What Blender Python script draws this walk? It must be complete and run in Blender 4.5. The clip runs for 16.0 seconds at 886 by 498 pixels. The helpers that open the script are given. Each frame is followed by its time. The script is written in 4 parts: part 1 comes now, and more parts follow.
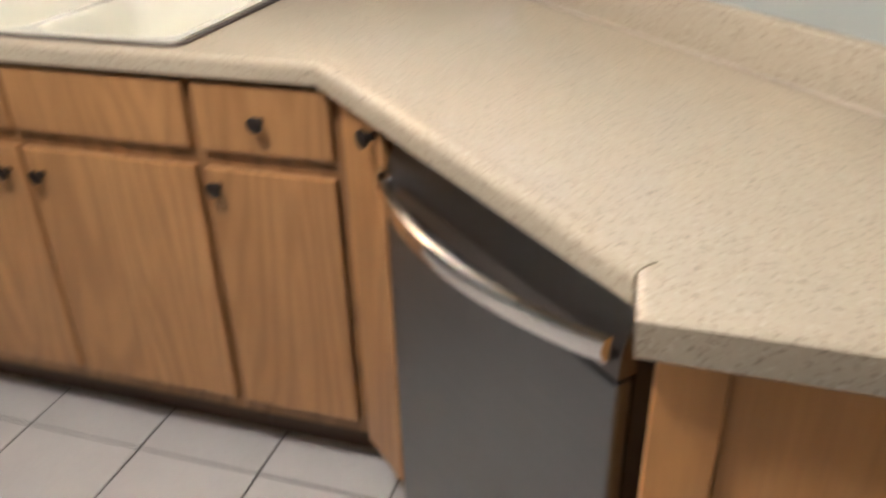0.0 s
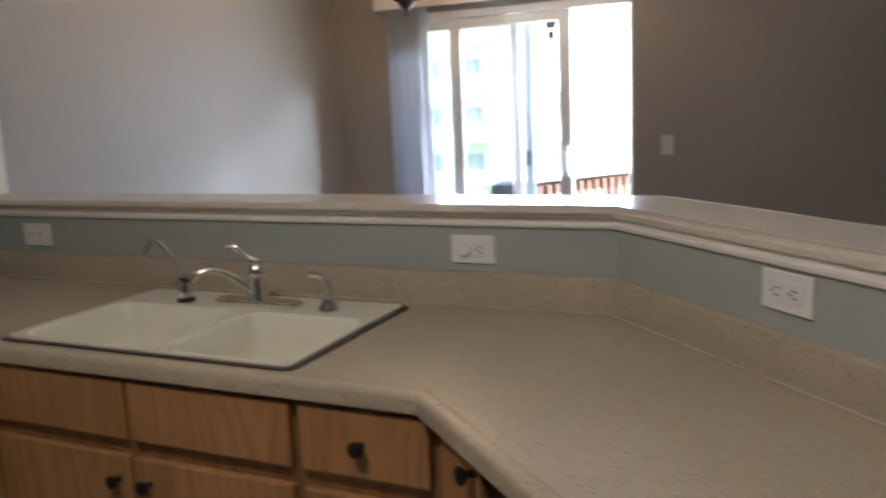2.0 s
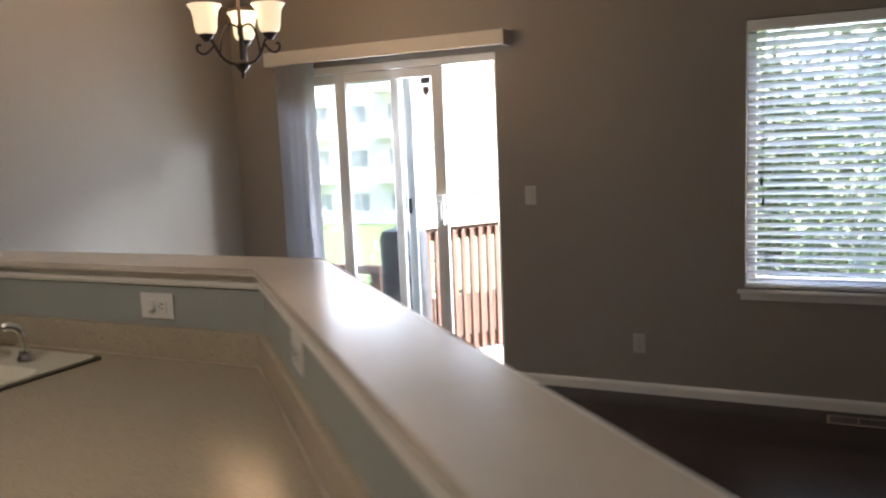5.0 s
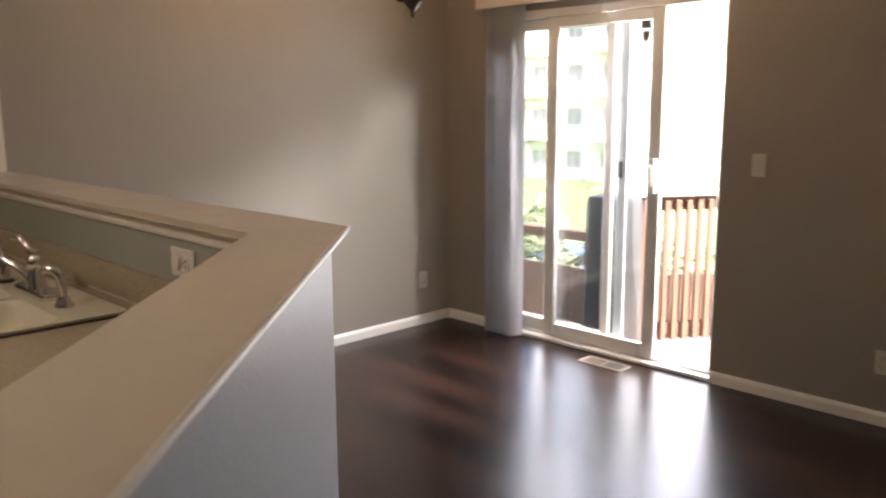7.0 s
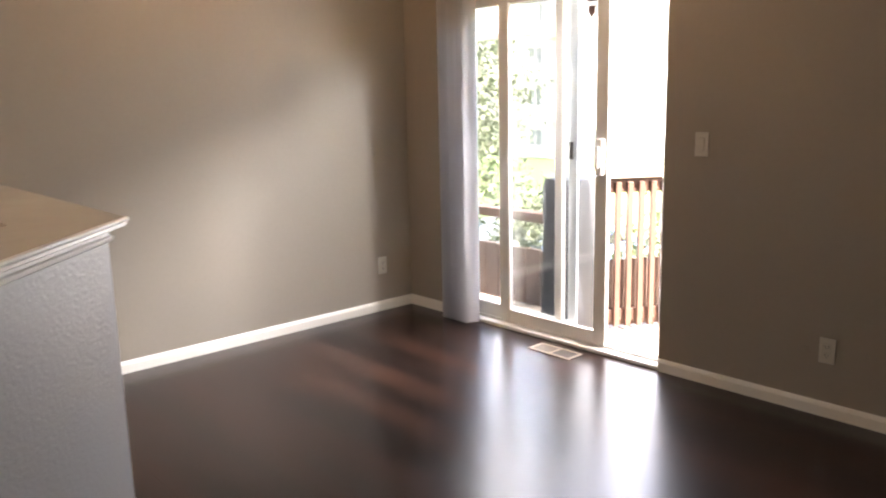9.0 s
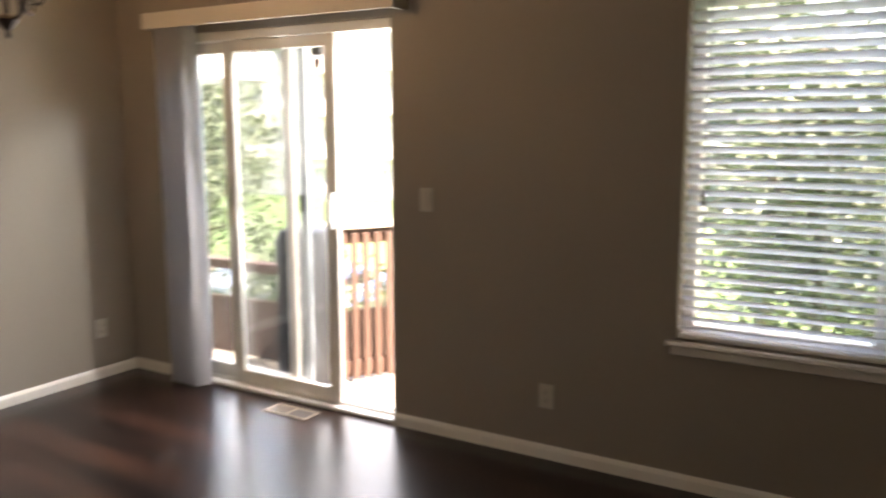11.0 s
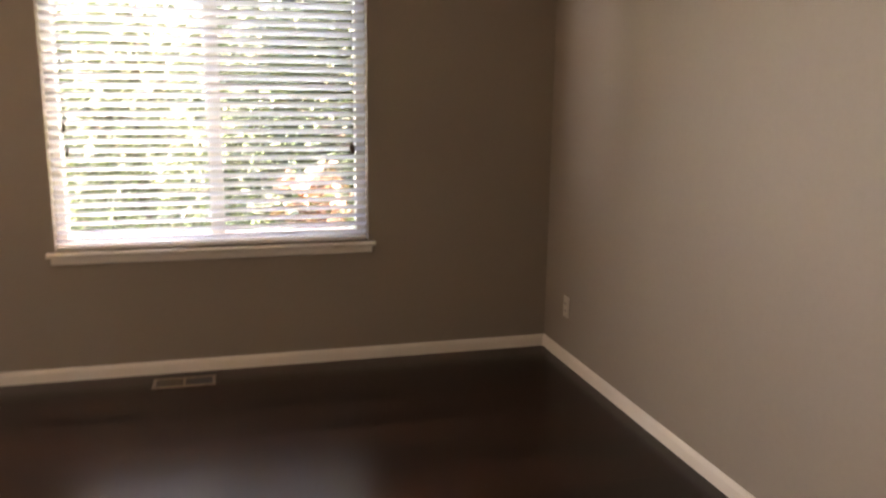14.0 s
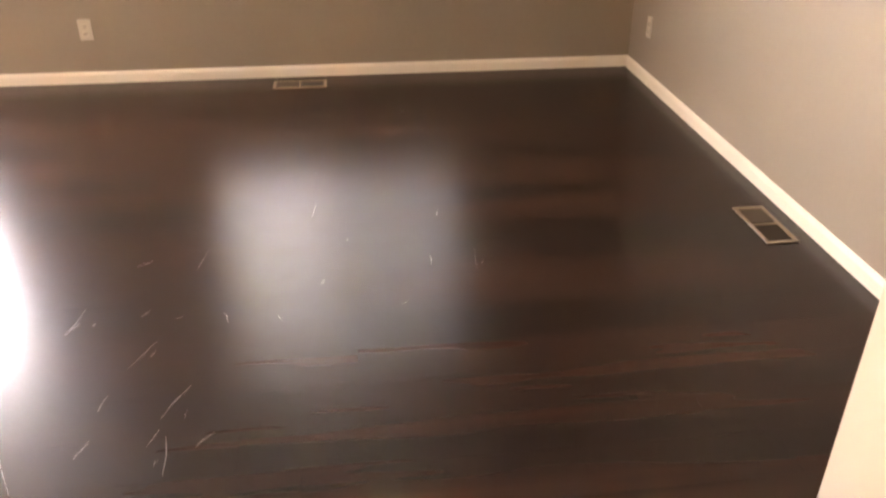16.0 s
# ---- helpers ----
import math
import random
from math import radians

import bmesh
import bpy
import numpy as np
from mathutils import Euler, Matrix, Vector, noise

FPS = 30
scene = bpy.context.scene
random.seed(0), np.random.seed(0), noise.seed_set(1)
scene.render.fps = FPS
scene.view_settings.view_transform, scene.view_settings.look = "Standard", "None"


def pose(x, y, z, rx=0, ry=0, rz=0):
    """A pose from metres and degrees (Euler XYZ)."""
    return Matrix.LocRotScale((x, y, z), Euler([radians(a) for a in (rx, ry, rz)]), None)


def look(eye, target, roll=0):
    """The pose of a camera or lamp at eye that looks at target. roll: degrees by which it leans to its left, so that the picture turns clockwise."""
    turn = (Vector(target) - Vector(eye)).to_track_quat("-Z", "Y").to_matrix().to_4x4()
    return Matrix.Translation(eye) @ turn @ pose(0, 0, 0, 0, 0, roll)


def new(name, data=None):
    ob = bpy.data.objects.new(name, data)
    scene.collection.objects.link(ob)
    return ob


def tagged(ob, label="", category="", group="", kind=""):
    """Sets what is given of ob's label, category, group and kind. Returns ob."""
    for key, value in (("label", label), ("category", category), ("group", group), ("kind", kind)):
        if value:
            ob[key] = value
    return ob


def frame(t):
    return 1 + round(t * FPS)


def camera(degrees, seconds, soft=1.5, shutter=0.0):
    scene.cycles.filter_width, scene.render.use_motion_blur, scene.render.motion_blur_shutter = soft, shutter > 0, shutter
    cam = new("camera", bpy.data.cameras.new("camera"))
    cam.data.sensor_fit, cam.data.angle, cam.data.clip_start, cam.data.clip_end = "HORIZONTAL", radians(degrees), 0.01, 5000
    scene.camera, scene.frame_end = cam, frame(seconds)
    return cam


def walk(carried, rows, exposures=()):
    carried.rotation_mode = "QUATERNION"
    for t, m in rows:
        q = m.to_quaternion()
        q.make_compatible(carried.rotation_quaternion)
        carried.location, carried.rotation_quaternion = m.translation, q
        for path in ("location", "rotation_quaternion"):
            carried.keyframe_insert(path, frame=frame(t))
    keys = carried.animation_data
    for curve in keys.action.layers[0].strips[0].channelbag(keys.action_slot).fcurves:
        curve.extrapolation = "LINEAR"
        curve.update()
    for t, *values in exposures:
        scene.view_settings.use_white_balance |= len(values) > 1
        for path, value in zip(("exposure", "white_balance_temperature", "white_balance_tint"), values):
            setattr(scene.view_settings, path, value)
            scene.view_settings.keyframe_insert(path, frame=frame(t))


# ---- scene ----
cam = camera(57.2, 16.0, soft=2.1, shutter=0.5)
PATH = [
    (0, (2.933, -4.881, 1.355), (2.401, -3.222, 0.375), -1.5),
    (0.5, (2.97, -4.866, 1.385), (2.662, -3.037, 0.637), -1.3),
    (1, (2.984, -4.865, 1.412), (2.69, -2.963, 0.869), -1.4),
    (1.5, (2.979, -4.865, 1.43), (2.456, -2.981, 1.007), -2.0),
    (2, (2.928, -4.863, 1.449), (2.116, -3.068, 1.103), -2.5),
    (2.5, (2.875, -4.856, 1.461), (1.795, -3.2, 1.156), -3.2),
    (3, (2.864, -4.84, 1.463), (1.655, -3.276, 1.16), -3.7),
    (3.5, (3.004, -4.776, 1.478), (1.949, -3.098, 1.211), -3.7),
    (4, (3.183, -4.682, 1.493), (2.373, -2.867, 1.266), -3.3),
    (4.2, (3.237, -4.646, 1.497), (2.463, -2.814, 1.283), -3.4),
    (4.8, (3.6, -4.68, 1.5), (2.8, -2.85, 1.26), -2.8),
    (5.4, (4.07, -4.52, 1.5), (3.02, -2.82, 1.21), -2.5),
    (5.9, (4.03, -4.235, 1.495), (2.9, -2.6, 1.175), -2.3),
    (6.3, (3.875, -4.108, 1.486), (2.707, -2.521, 1.146), -2.1),
    (6.5, (3.862, -4.092, 1.473), (2.630, -2.553, 1.140), -2.1),
    (7, (3.977, -3.944, 1.465), (2.568, -2.567, 1.121), -0.3),
    (7.5, (4.081, -3.856, 1.461), (2.522, -2.66, 1.089), -0.5),
    (8, (4.11, -3.784, 1.458), (2.533, -2.616, 1.071), -2.9),
    (8.2, (4.136, -3.719, 1.412), (2.593, -2.505, 1.034), -2.9),
    (10.3, (4.299, -3.329, 1.536), (2.943, -1.913, 1.141), 1.0),
    (10.5, (4.291, -3.322, 1.532), (2.996, -1.843, 1.162), 0.9),
    (11, (4.259, -3.312, 1.532), (3.244, -1.616, 1.228), -0.1),
    (11.5, (4.143, -3.384, 1.522), (3.559, -1.492, 1.244), -1.5),
    (12, (4.155, -3.448, 1.502), (3.855, -1.487, 1.245), -1.8),
    (12.5, (4.188, -3.593, 1.441), (4.191, -1.606, 1.213), -0.8),
    (13, (4.205, -3.715, 1.452), (4.513, -1.755, 1.195), -0.4),
    (13.5, (4.182, -3.935, 1.445), (4.745, -2.043, 1.121), -1.2),
    (14, (4.196, -4.14, 1.452), (4.71, -2.249, 1.055), 0.7),
    (14.5, (4.241, -4.335, 1.501), (4.551, -2.438, 0.949), 1.8),
    (15, (4.215, -4.517, 1.472), (4.466, -2.661, 0.77), -0.2),
    (15.5, (4.187, -4.63, 1.46), (4.441, -2.837, 0.61), -0.2),
    (16, (4.213, -4.672, 1.441), (4.433, -2.942, 0.461), 0.3),
]

EXPOSURES = [
    (0, 5.75, 5300, 13), (0.5, 5.45, 5200, 13), (1, 4.6, 5200, 13), (2, 4.05, 5450, 13), (3, 4.85, 5700, 14), (3.5, 4.7, 5650, 14), (4.2, 3.7, 5650, 13),
    (6.3, 3.8, 6750, 19), (7.5, 3.85, 6950, 20), (8.2, 4.0, 6950, 20), (10.3, 4.1, 7050, 20), (11, 3.6, 7200, 17), (11.5, 3.4, 7300, 18), (12, 3.6, 7400, 22), (12.5, 3.65, 7450, 26),
    (13.5, 4.45, 7900, 26), (14.2, 4.95, 8000, 27), (15, 5.7, 8300, 28), (16, 6.3, 8300, 27)]
walk(cam, [(t, look(eye, target, roll)) for t, eye, target, roll in PATH], EXPOSURES)

# ---- world, sun, large lights ----
SUN_EL, SUN_AZ = radians(52), radians(99)
world = bpy.data.worlds.new("sky")
scene.world = world
world.use_nodes = True
wn, wl = world.node_tree.nodes, world.node_tree.links
sky = wn.new("ShaderNodeTexSky")
sky.sky_type, sky.sun_disc = "NISHITA", False
sky.sun_elevation, sky.sun_rotation = SUN_EL, SUN_AZ
sky.air_density, sky.dust_density, sky.ozone_density = 1.0, 5.0, 0.6
wl.new(sky.outputs[0], wn["Background"].inputs[0])
wn["Background"].inputs[1].default_value = 0.15


def lamp(name, kind, m, energy, color=(1, 1, 1), **props):
    data = bpy.data.lights.new(name, kind)
    data.energy, data.color = energy, color
    if "size" in props:
        data.shape, data.size, data.size_y = "RECTANGLE", props["size"], props.get("size_y", props["size"])
    if "radius" in props:
        data.shadow_soft_size = props["radius"]
    if "angle" in props:
        data.angle = props["angle"]
    ob = new(name, data)
    ob.matrix_world = m
    return ob


sun_dir = Vector((math.sin(SUN_AZ) * math.cos(SUN_EL), math.cos(SUN_AZ) * math.cos(SUN_EL), math.sin(SUN_EL)))
lamp("sun", "SUN", look(sun_dir * 50, (0, 0, 0)), 3.9, (1, 0.94, 0.86), angle=radians(0.5))
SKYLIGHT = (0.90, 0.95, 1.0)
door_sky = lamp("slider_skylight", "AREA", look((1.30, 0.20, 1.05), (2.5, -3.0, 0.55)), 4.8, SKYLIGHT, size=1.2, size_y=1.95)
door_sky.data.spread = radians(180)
east_sky = lamp("slider_east_skylight", "AREA", look((2.55, 2.0, 3.05), (0.0, -1.2, 0.85)), 10.0, SKYLIGHT, size=1.3, size_y=0.7)
east_sky.data.spread = radians(70)
west_sky = lamp("slider_west_skylight", "AREA", look((-1.9, 1.25, 1.45), (5.9, -1.9, 1.45)), 8.5, SKYLIGHT, size=2.0, size_y=1.5)
west_sky.data.spread = radians(80)
for x, energy in ((3.80, 0.15), (4.53, 0.07)):
    window_sky = lamp("window_skylight", "AREA", look((x, -0.075, 1.36), (x, -3.0, 1.25)), energy, SKYLIGHT, size=0.69, size_y=1.35)
    window_sky.data.spread = radians(180)
WARM = (1.0, 0.85, 0.69)
BULB = (1.0, 0.63, 0.31)

# ---- materials ----


def material(name, base, rough=0.5, metal=0.0, var=0.0, scale=6.0, stretch=(1, 1, 1), fine=0.0, fine_scale=80.0, bump=0.0, bump_scale=60.0, bump_depth=0.004,
             random_amount=0.0, coat=0.0, rough_var=0.0, dark=None, space="pos", detail=4.0, drift=(37.0, 53.0, 29.0), edges=(0.3, 0.7)):
    """Procedural surface: base colour with variation at two scales, fine relief, and a difference from piece to piece."""
    m = bpy.data.materials.new(name)
    m.use_nodes = True
    n, l = m.node_tree.nodes, m.node_tree.links
    b = n["Principled BSDF"]
    b.inputs["Roughness"].default_value, b.inputs["Metallic"].default_value = rough, metal
    b.inputs["Coat Weight"].default_value = coat
    b.inputs["Coat Roughness"].default_value = 0.12
    if space == "pos":
        coord = n.new("ShaderNodeNewGeometry").outputs["Position"]
    else:
        coord = n.new("ShaderNodeTexCoord").outputs["Object"]
    mapping = n.new("ShaderNodeMapping")
    mapping.inputs["Scale"].default_value = stretch
    l.new(coord, mapping.inputs[0])
    info = n.new("ShaderNodeObjectInfo")
    if random_amount:
        shift = n.new("ShaderNodeVectorMath")
        shift.operation = "SCALE"
        shift.inputs[0].default_value = drift
        l.new(info.outputs["Random"], shift.inputs["Scale"])
        l.new(shift.outputs[0], mapping.inputs["Location"])
    dark = dark or tuple(c * 0.55 for c in base)

    def noise_at(s, detail):
        t = n.new("ShaderNodeTexNoise")
        t.inputs["Scale"].default_value, t.inputs["Detail"].default_value = s, detail
        l.new(mapping.outputs[0], t.inputs["Vector"])
        return t.outputs["Fac"]

    def ramp(fac, lo, hi):
        r = n.new("ShaderNodeMapRange")
        r.inputs["From Min"].default_value, r.inputs["From Max"].default_value = lo, hi
        l.new(fac, r.inputs["Value"])
        return r.outputs[0]

    def mixed(fac, amount, a, bcol):
        k = n.new("ShaderNodeMath")
        k.operation = "MULTIPLY"
        k.inputs[1].default_value = amount
        l.new(fac, k.inputs[0])
        x = n.new("ShaderNodeMix")
        x.data_type = "RGBA"
        l.new(k.outputs[0], x.inputs["Factor"])
        if isinstance(a, tuple):
            x.inputs["A"].default_value = (*a, 1)
        else:
            l.new(a, x.inputs["A"])
        x.inputs["B"].default_value = (*bcol, 1)
        return x.outputs["Result"]

    col = base
    if random_amount:
        col = mixed(info.outputs["Random"], random_amount, col, dark)
    big = noise_at(scale, detail)
    if var:
        col = mixed(ramp(big, *edges), var, col, dark)
    if fine:
        col = mixed(ramp(noise_at(fine_scale, 2), 0.45, 0.7), fine, col, dark)
    if isinstance(col, tuple):
        b.inputs["Base Color"].default_value = (*col, 1)
    else:
        l.new(col, b.inputs["Base Color"])
    if rough_var:
        r = n.new("ShaderNodeMapRange")
        r.inputs["From Min"].default_value, r.inputs["From Max"].default_value = 0.3, 0.7
        r.inputs["To Min"].default_value, r.inputs["To Max"].default_value = rough - rough_var, rough + rough_var
        l.new(big, r.inputs["Value"])
        l.new(r.outputs[0], b.inputs["Roughness"])
    if bump:
        h = n.new("ShaderNodeBump")
        h.inputs["Strength"].default_value, h.inputs["Distance"].default_value = bump, bump_depth
        l.new(noise_at(bump_scale, 3), h.inputs["Height"])
        l.new(h.outputs[0], b.inputs["Normal"])
    return m


def clear_glass(name, tint=(1, 1, 1), haze=0.06):
    """A thin pane: it lets light through and mirrors a little."""
    m = bpy.data.materials.new(name)
    m.use_nodes = True
    n, l = m.node_tree.nodes, m.node_tree.links
    n.remove(n["Principled BSDF"])
    t, g, mix, edge = n.new("ShaderNodeBsdfTransparent"), n.new("ShaderNodeBsdfGlossy"), n.new("ShaderNodeMixShader"), n.new("ShaderNodeLayerWeight")
    t.inputs[0].default_value = (*tint, 1)
    g.inputs["Roughness"].default_value = haze
    power, gloss = n.new("ShaderNodeMath"), n.new("ShaderNodeMapRange")
    power.operation = "POWER"
    power.inputs[1].default_value = 4.0
    gloss.inputs["To Min"].default_value, gloss.inputs["To Max"].default_value = 0.035, 0.5
    l.new(edge.outputs["Facing"], power.inputs[0])
    l.new(power.outputs[0], gloss.inputs["Value"])
    l.new(gloss.outputs[0], mix.inputs[0])
    l.new(t.outputs[0], mix.inputs[1])
    l.new(g.outputs[0], mix.inputs[2])
    l.new(mix.outputs[0], n["Material Output"].inputs[0])
    return m


def see_through_sheet(name, base, amount):
    """A thin white vinyl sheet that lets some light through."""
    m = bpy.data.materials.new(name)
    m.use_nodes = True
    n, l = m.node_tree.nodes, m.node_tree.links
    b = n["Principled BSDF"]
    b.inputs["Base Color"].default_value, b.inputs["Roughness"].default_value = (*base, 1), 0.45
    t, mix = n.new("ShaderNodeBsdfTranslucent"), n.new("ShaderNodeMixShader")
    t.inputs[0].default_value = (*base, 1)
    mix.inputs[0].default_value = amount
    l.new(b.outputs[0], mix.inputs[1])
    l.new(t.outputs[0], mix.inputs[2])
    l.new(mix.outputs[0], n["Material Output"].inputs[0])
    return m


def glowing(name, color, strength):
    m = bpy.data.materials.new(name)
    m.use_nodes = True
    b = m.node_tree.nodes["Principled BSDF"]
    b.inputs["Base Color"].default_value, b.inputs["Roughness"].default_value = (0.9, 0.85, 0.75, 1), 0.4
    b.inputs["Emission Color"].default_value, b.inputs["Emission Strength"].default_value = (*color, 1), strength
    return m


def speckled(name):
    """Tan laminate with small dark and pale specks."""
    m = material(name, (0.45, 0.385, 0.275), 0.20, var=0.2, scale=3.0, fine=0.18, fine_scale=160.0, dark=(0.28, 0.235, 0.16), bump=0.004, bump_scale=120, rough_var=0.03)
    n, l = m.node_tree.nodes, m.node_tree.links
    b = n["Principled BSDF"]
    prev = b.inputs["Base Color"].links[0].from_socket
    for s, lo, color, amount in ((190.0, 0.61, (0.085, 0.065, 0.045), 0.42), (170.0, 0.62, (0.72, 0.64, 0.50), 0.25), (110.0, 0.66, (0.085, 0.065, 0.045), 0.45)):
        t, r, k, x = n.new("ShaderNodeTexNoise"), n.new("ShaderNodeMapRange"), n.new("ShaderNodeMath"), n.new("ShaderNodeMix")
        t.inputs["Scale"].default_value, t.inputs["Detail"].default_value = s, 2
        l.new(n["Mapping"].outputs[0], t.inputs["Vector"])
        r.inputs["From Min"].default_value, r.inputs["From Max"].default_value = lo, lo + 0.05
        l.new(t.outputs["Fac"], r.inputs["Value"])
        k.operation = "MULTIPLY"
        k.inputs[1].default_value = amount
        l.new(r.outputs[0], k.inputs[0])
        x.data_type = "RGBA"
        l.new(k.outputs[0], x.inputs["Factor"])
        l.new(prev, x.inputs["A"])
        x.inputs["B"].default_value = (*color, 1)
        prev = x.outputs["Result"]
    l.new(prev, b.inputs["Base Color"])
    return m


def cathedral(m, grain, amount, scale=(2.6, 2.6, 0.42), lines=34.0):
    """Adds the arched growth lines of flat-sawn boards to a wood."""
    n, l = m.node_tree.nodes, m.node_tree.links
    b = n["Principled BSDF"]
    prev = b.inputs["Base Color"].links[0].from_socket
    coord, mapping, t = n.new("ShaderNodeNewGeometry"), n.new("ShaderNodeMapping"), n.new("ShaderNodeTexNoise")
    mapping.inputs["Scale"].default_value = scale
    l.new(coord.outputs["Position"], mapping.inputs[0])
    if n["Mapping"].inputs["Location"].links:
        l.new(n["Mapping"].inputs["Location"].links[0].from_socket, mapping.inputs["Location"])
    t.inputs["Scale"].default_value, t.inputs["Detail"].default_value = 1.5, 1.6
    t.inputs["Roughness"].default_value = 0.35
    l.new(mapping.outputs[0], t.inputs["Vector"])
    many, wave, r, x = n.new("ShaderNodeMath"), n.new("ShaderNodeMath"), n.new("ShaderNodeMapRange"), n.new("ShaderNodeMix")
    many.operation, wave.operation = "MULTIPLY", "SINE"
    many.inputs[1].default_value = lines * 2.5
    l.new(t.outputs["Fac"], many.inputs[0])
    l.new(many.outputs[0], wave.inputs[0])
    r.inputs["From Min"].default_value, r.inputs["From Max"].default_value = -0.2, 1.0
    r.inputs["To Min"].default_value, r.inputs["To Max"].default_value = 0.0, amount
    l.new(wave.outputs[0], r.inputs["Value"])
    x.data_type = "RGBA"
    l.new(r.outputs[0], x.inputs["Factor"])
    l.new(prev, x.inputs["A"])
    x.inputs["B"].default_value = (*grain, 1)
    l.new(x.outputs["Result"], b.inputs["Base Color"])


TAUPE = material("taupe_paint", (0.305, 0.262, 0.212), 0.55, var=0.08, scale=1.5, fine=0.05, fine_scale=40, bump=0.10, bump_scale=140)
GREYBLUE = material("grey_blue_paint", (0.365, 0.392, 0.352), 0.5, var=0.06, scale=2.0, bump=0.10, bump_scale=140)
TEXTURED = material("textured_grey_paint", (0.43, 0.42, 0.41), 0.38, var=0.10, scale=3.0, bump=0.20, bump_scale=120, bump_depth=0.005)
CREAM = material("cream_paint", (0.66, 0.60, 0.50), 0.5, var=0.06, scale=2.0, bump=0.06, bump_scale=120)
CEILING = material("ceiling_paint", (0.44, 0.40, 0.35), 0.8, var=0.05, scale=2.0, bump=0.3, bump_scale=90)
TRIM = material("white_trim", (0.80, 0.76, 0.68), 0.35, var=0.08, scale=5.0, fine=0.04, bump=0.03)
CAULKED = material("aged_caulk", (0.50, 0.42, 0.31), 0.5, var=0.4, scale=14, fine=0.2)
CAP = material("painted_ledge", (0.72, 0.65, 0.54), 0.22, var=0.10, scale=2.5, fine=0.05, fine_scale=25, bump=0.03, bump_scale=40, rough_var=0.05)
FLOORWOOD = material("dark_plank", (0.040, 0.018, 0.0118), 0.27, var=0.80, scale=1.0, stretch=(0.45, 5.0, 1.0), dark=(0.0065, 0.005, 0.0046),
                     random_amount=0.07, detail=3.0, drift=(0.35, 0.14, 0.0), edges=(0.36, 0.60))
FLOORWOOD.node_tree.nodes["Principled BSDF"].inputs["Specular IOR Level"].default_value = 0.38
SUBFLOOR = material("joint_dark", (0.012, 0.009, 0.008), 0.7, var=0.2)
TILE = material("pale_tile", (0.60, 0.57, 0.52), 0.3, var=0.15, scale=5.0, fine=0.08, random_amount=0.12, bump=0.04)
GROUT = material("grout", (0.11, 0.10, 0.085), 0.9, var=0.3, scale=20)
OAK = material("oak", (0.50, 0.27, 0.10), 0.36, var=0.6, scale=4.0, stretch=(7, 7, 0.45), fine=0.40, fine_scale=30, dark=(0.30, 0.145, 0.046), bump=0.10, bump_scale=30, random_amount=0.3)
OAKDARK = material("oak_frame", (0.36, 0.185, 0.066), 0.42, var=0.45, scale=5.0, stretch=(9, 9, 0.7), fine=0.3, fine_scale=34, dark=(0.20, 0.105, 0.04), bump=0.10, bump_scale=30)
cathedral(OAK, (0.26, 0.125, 0.042), 0.45, (3.4, 3.4, 0.42), 44.0)
HONEY = material("honey_oak_veneer", (0.60, 0.30, 0.085), 0.42, var=0.6, scale=3.0, stretch=(8, 8, 0.35), fine=0.25, fine_scale=26, dark=(0.38, 0.17, 0.045), bump=0.06, bump_scale=30)
cathedral(OAKDARK, (0.15, 0.075, 0.03), 0.5)
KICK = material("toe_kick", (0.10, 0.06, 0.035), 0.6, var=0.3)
COUNTER = speckled("speckled_laminate")
BISQUE = material("bisque_enamel", (0.78, 0.755, 0.615), 0.16, var=0.05, scale=4.0, coat=0.3)
BROWNRIM = material("brown_gasket", (0.045, 0.028, 0.018), 0.45, var=0.3, scale=20)
CHROME = material("chrome", (0.82, 0.80, 0.78), 0.10, 1.0, var=0.05)
STEEL = material("brushed_steel", (0.19, 0.195, 0.20), 0.34, 1.0, var=0.15, scale=4.0, stretch=(1, 1, 40), bump=0.03, bump_scale=60)
RANGESTEEL = material("range_steel", (0.42, 0.41, 0.39), 0.32, 1.0, var=0.12, scale=4.0, stretch=(1, 1, 40), bump=0.02, bump_scale=60)
STEELDARK = material("dark_steel", (0.20, 0.185, 0.17), 0.35, 1.0, var=0.15, scale=4.0)
BLACKGLASS = material("black_glass", (0.012, 0.012, 0.013), 0.08, var=0.1, coat=0.5)
BLACK = material("black_plastic", (0.018, 0.017, 0.017), 0.4, var=0.2, fine=0.1)
KNOB = material("oil_bronze", (0.03, 0.024, 0.02), 0.35, 0.6, var=0.2)
IRON = material("bronze_iron", (0.045, 0.03, 0.022), 0.45, 0.5, var=0.4, scale=18)
PLASTIC = material("white_plastic", (0.80, 0.78, 0.73), 0.35, var=0.03)
ALMOND = material("almond_plastic", (0.55, 0.51, 0.44), 0.4, var=0.05)
SLOT = material("socket_slot", (0.05, 0.045, 0.04), 0.6)
VINYL = material("vinyl_frame", (0.78, 0.75, 0.69), 0.35, var=0.06, scale=4.0)
GREYSTILE = material("grey_aluminium", (0.52, 0.57, 0.60), 0.35, 0.4, var=0.1)
PANE = clear_glass("window_pane", (0.955, 0.96, 0.96))
BLIND = see_through_sheet("blind_slat", (0.84, 0.84, 0.845), 0.58)
VANE = see_through_sheet("blind_vane", (0.68, 0.67, 0.68), 0.4)
REGISTER = material("register_frame", (0.32, 0.25, 0.18), 0.35, 0.3, var=0.2, scale=12)
LOUVRE = material("register_louvre", (0.10, 0.07, 0.045), 0.4, 0.3, var=0.2, scale=12)
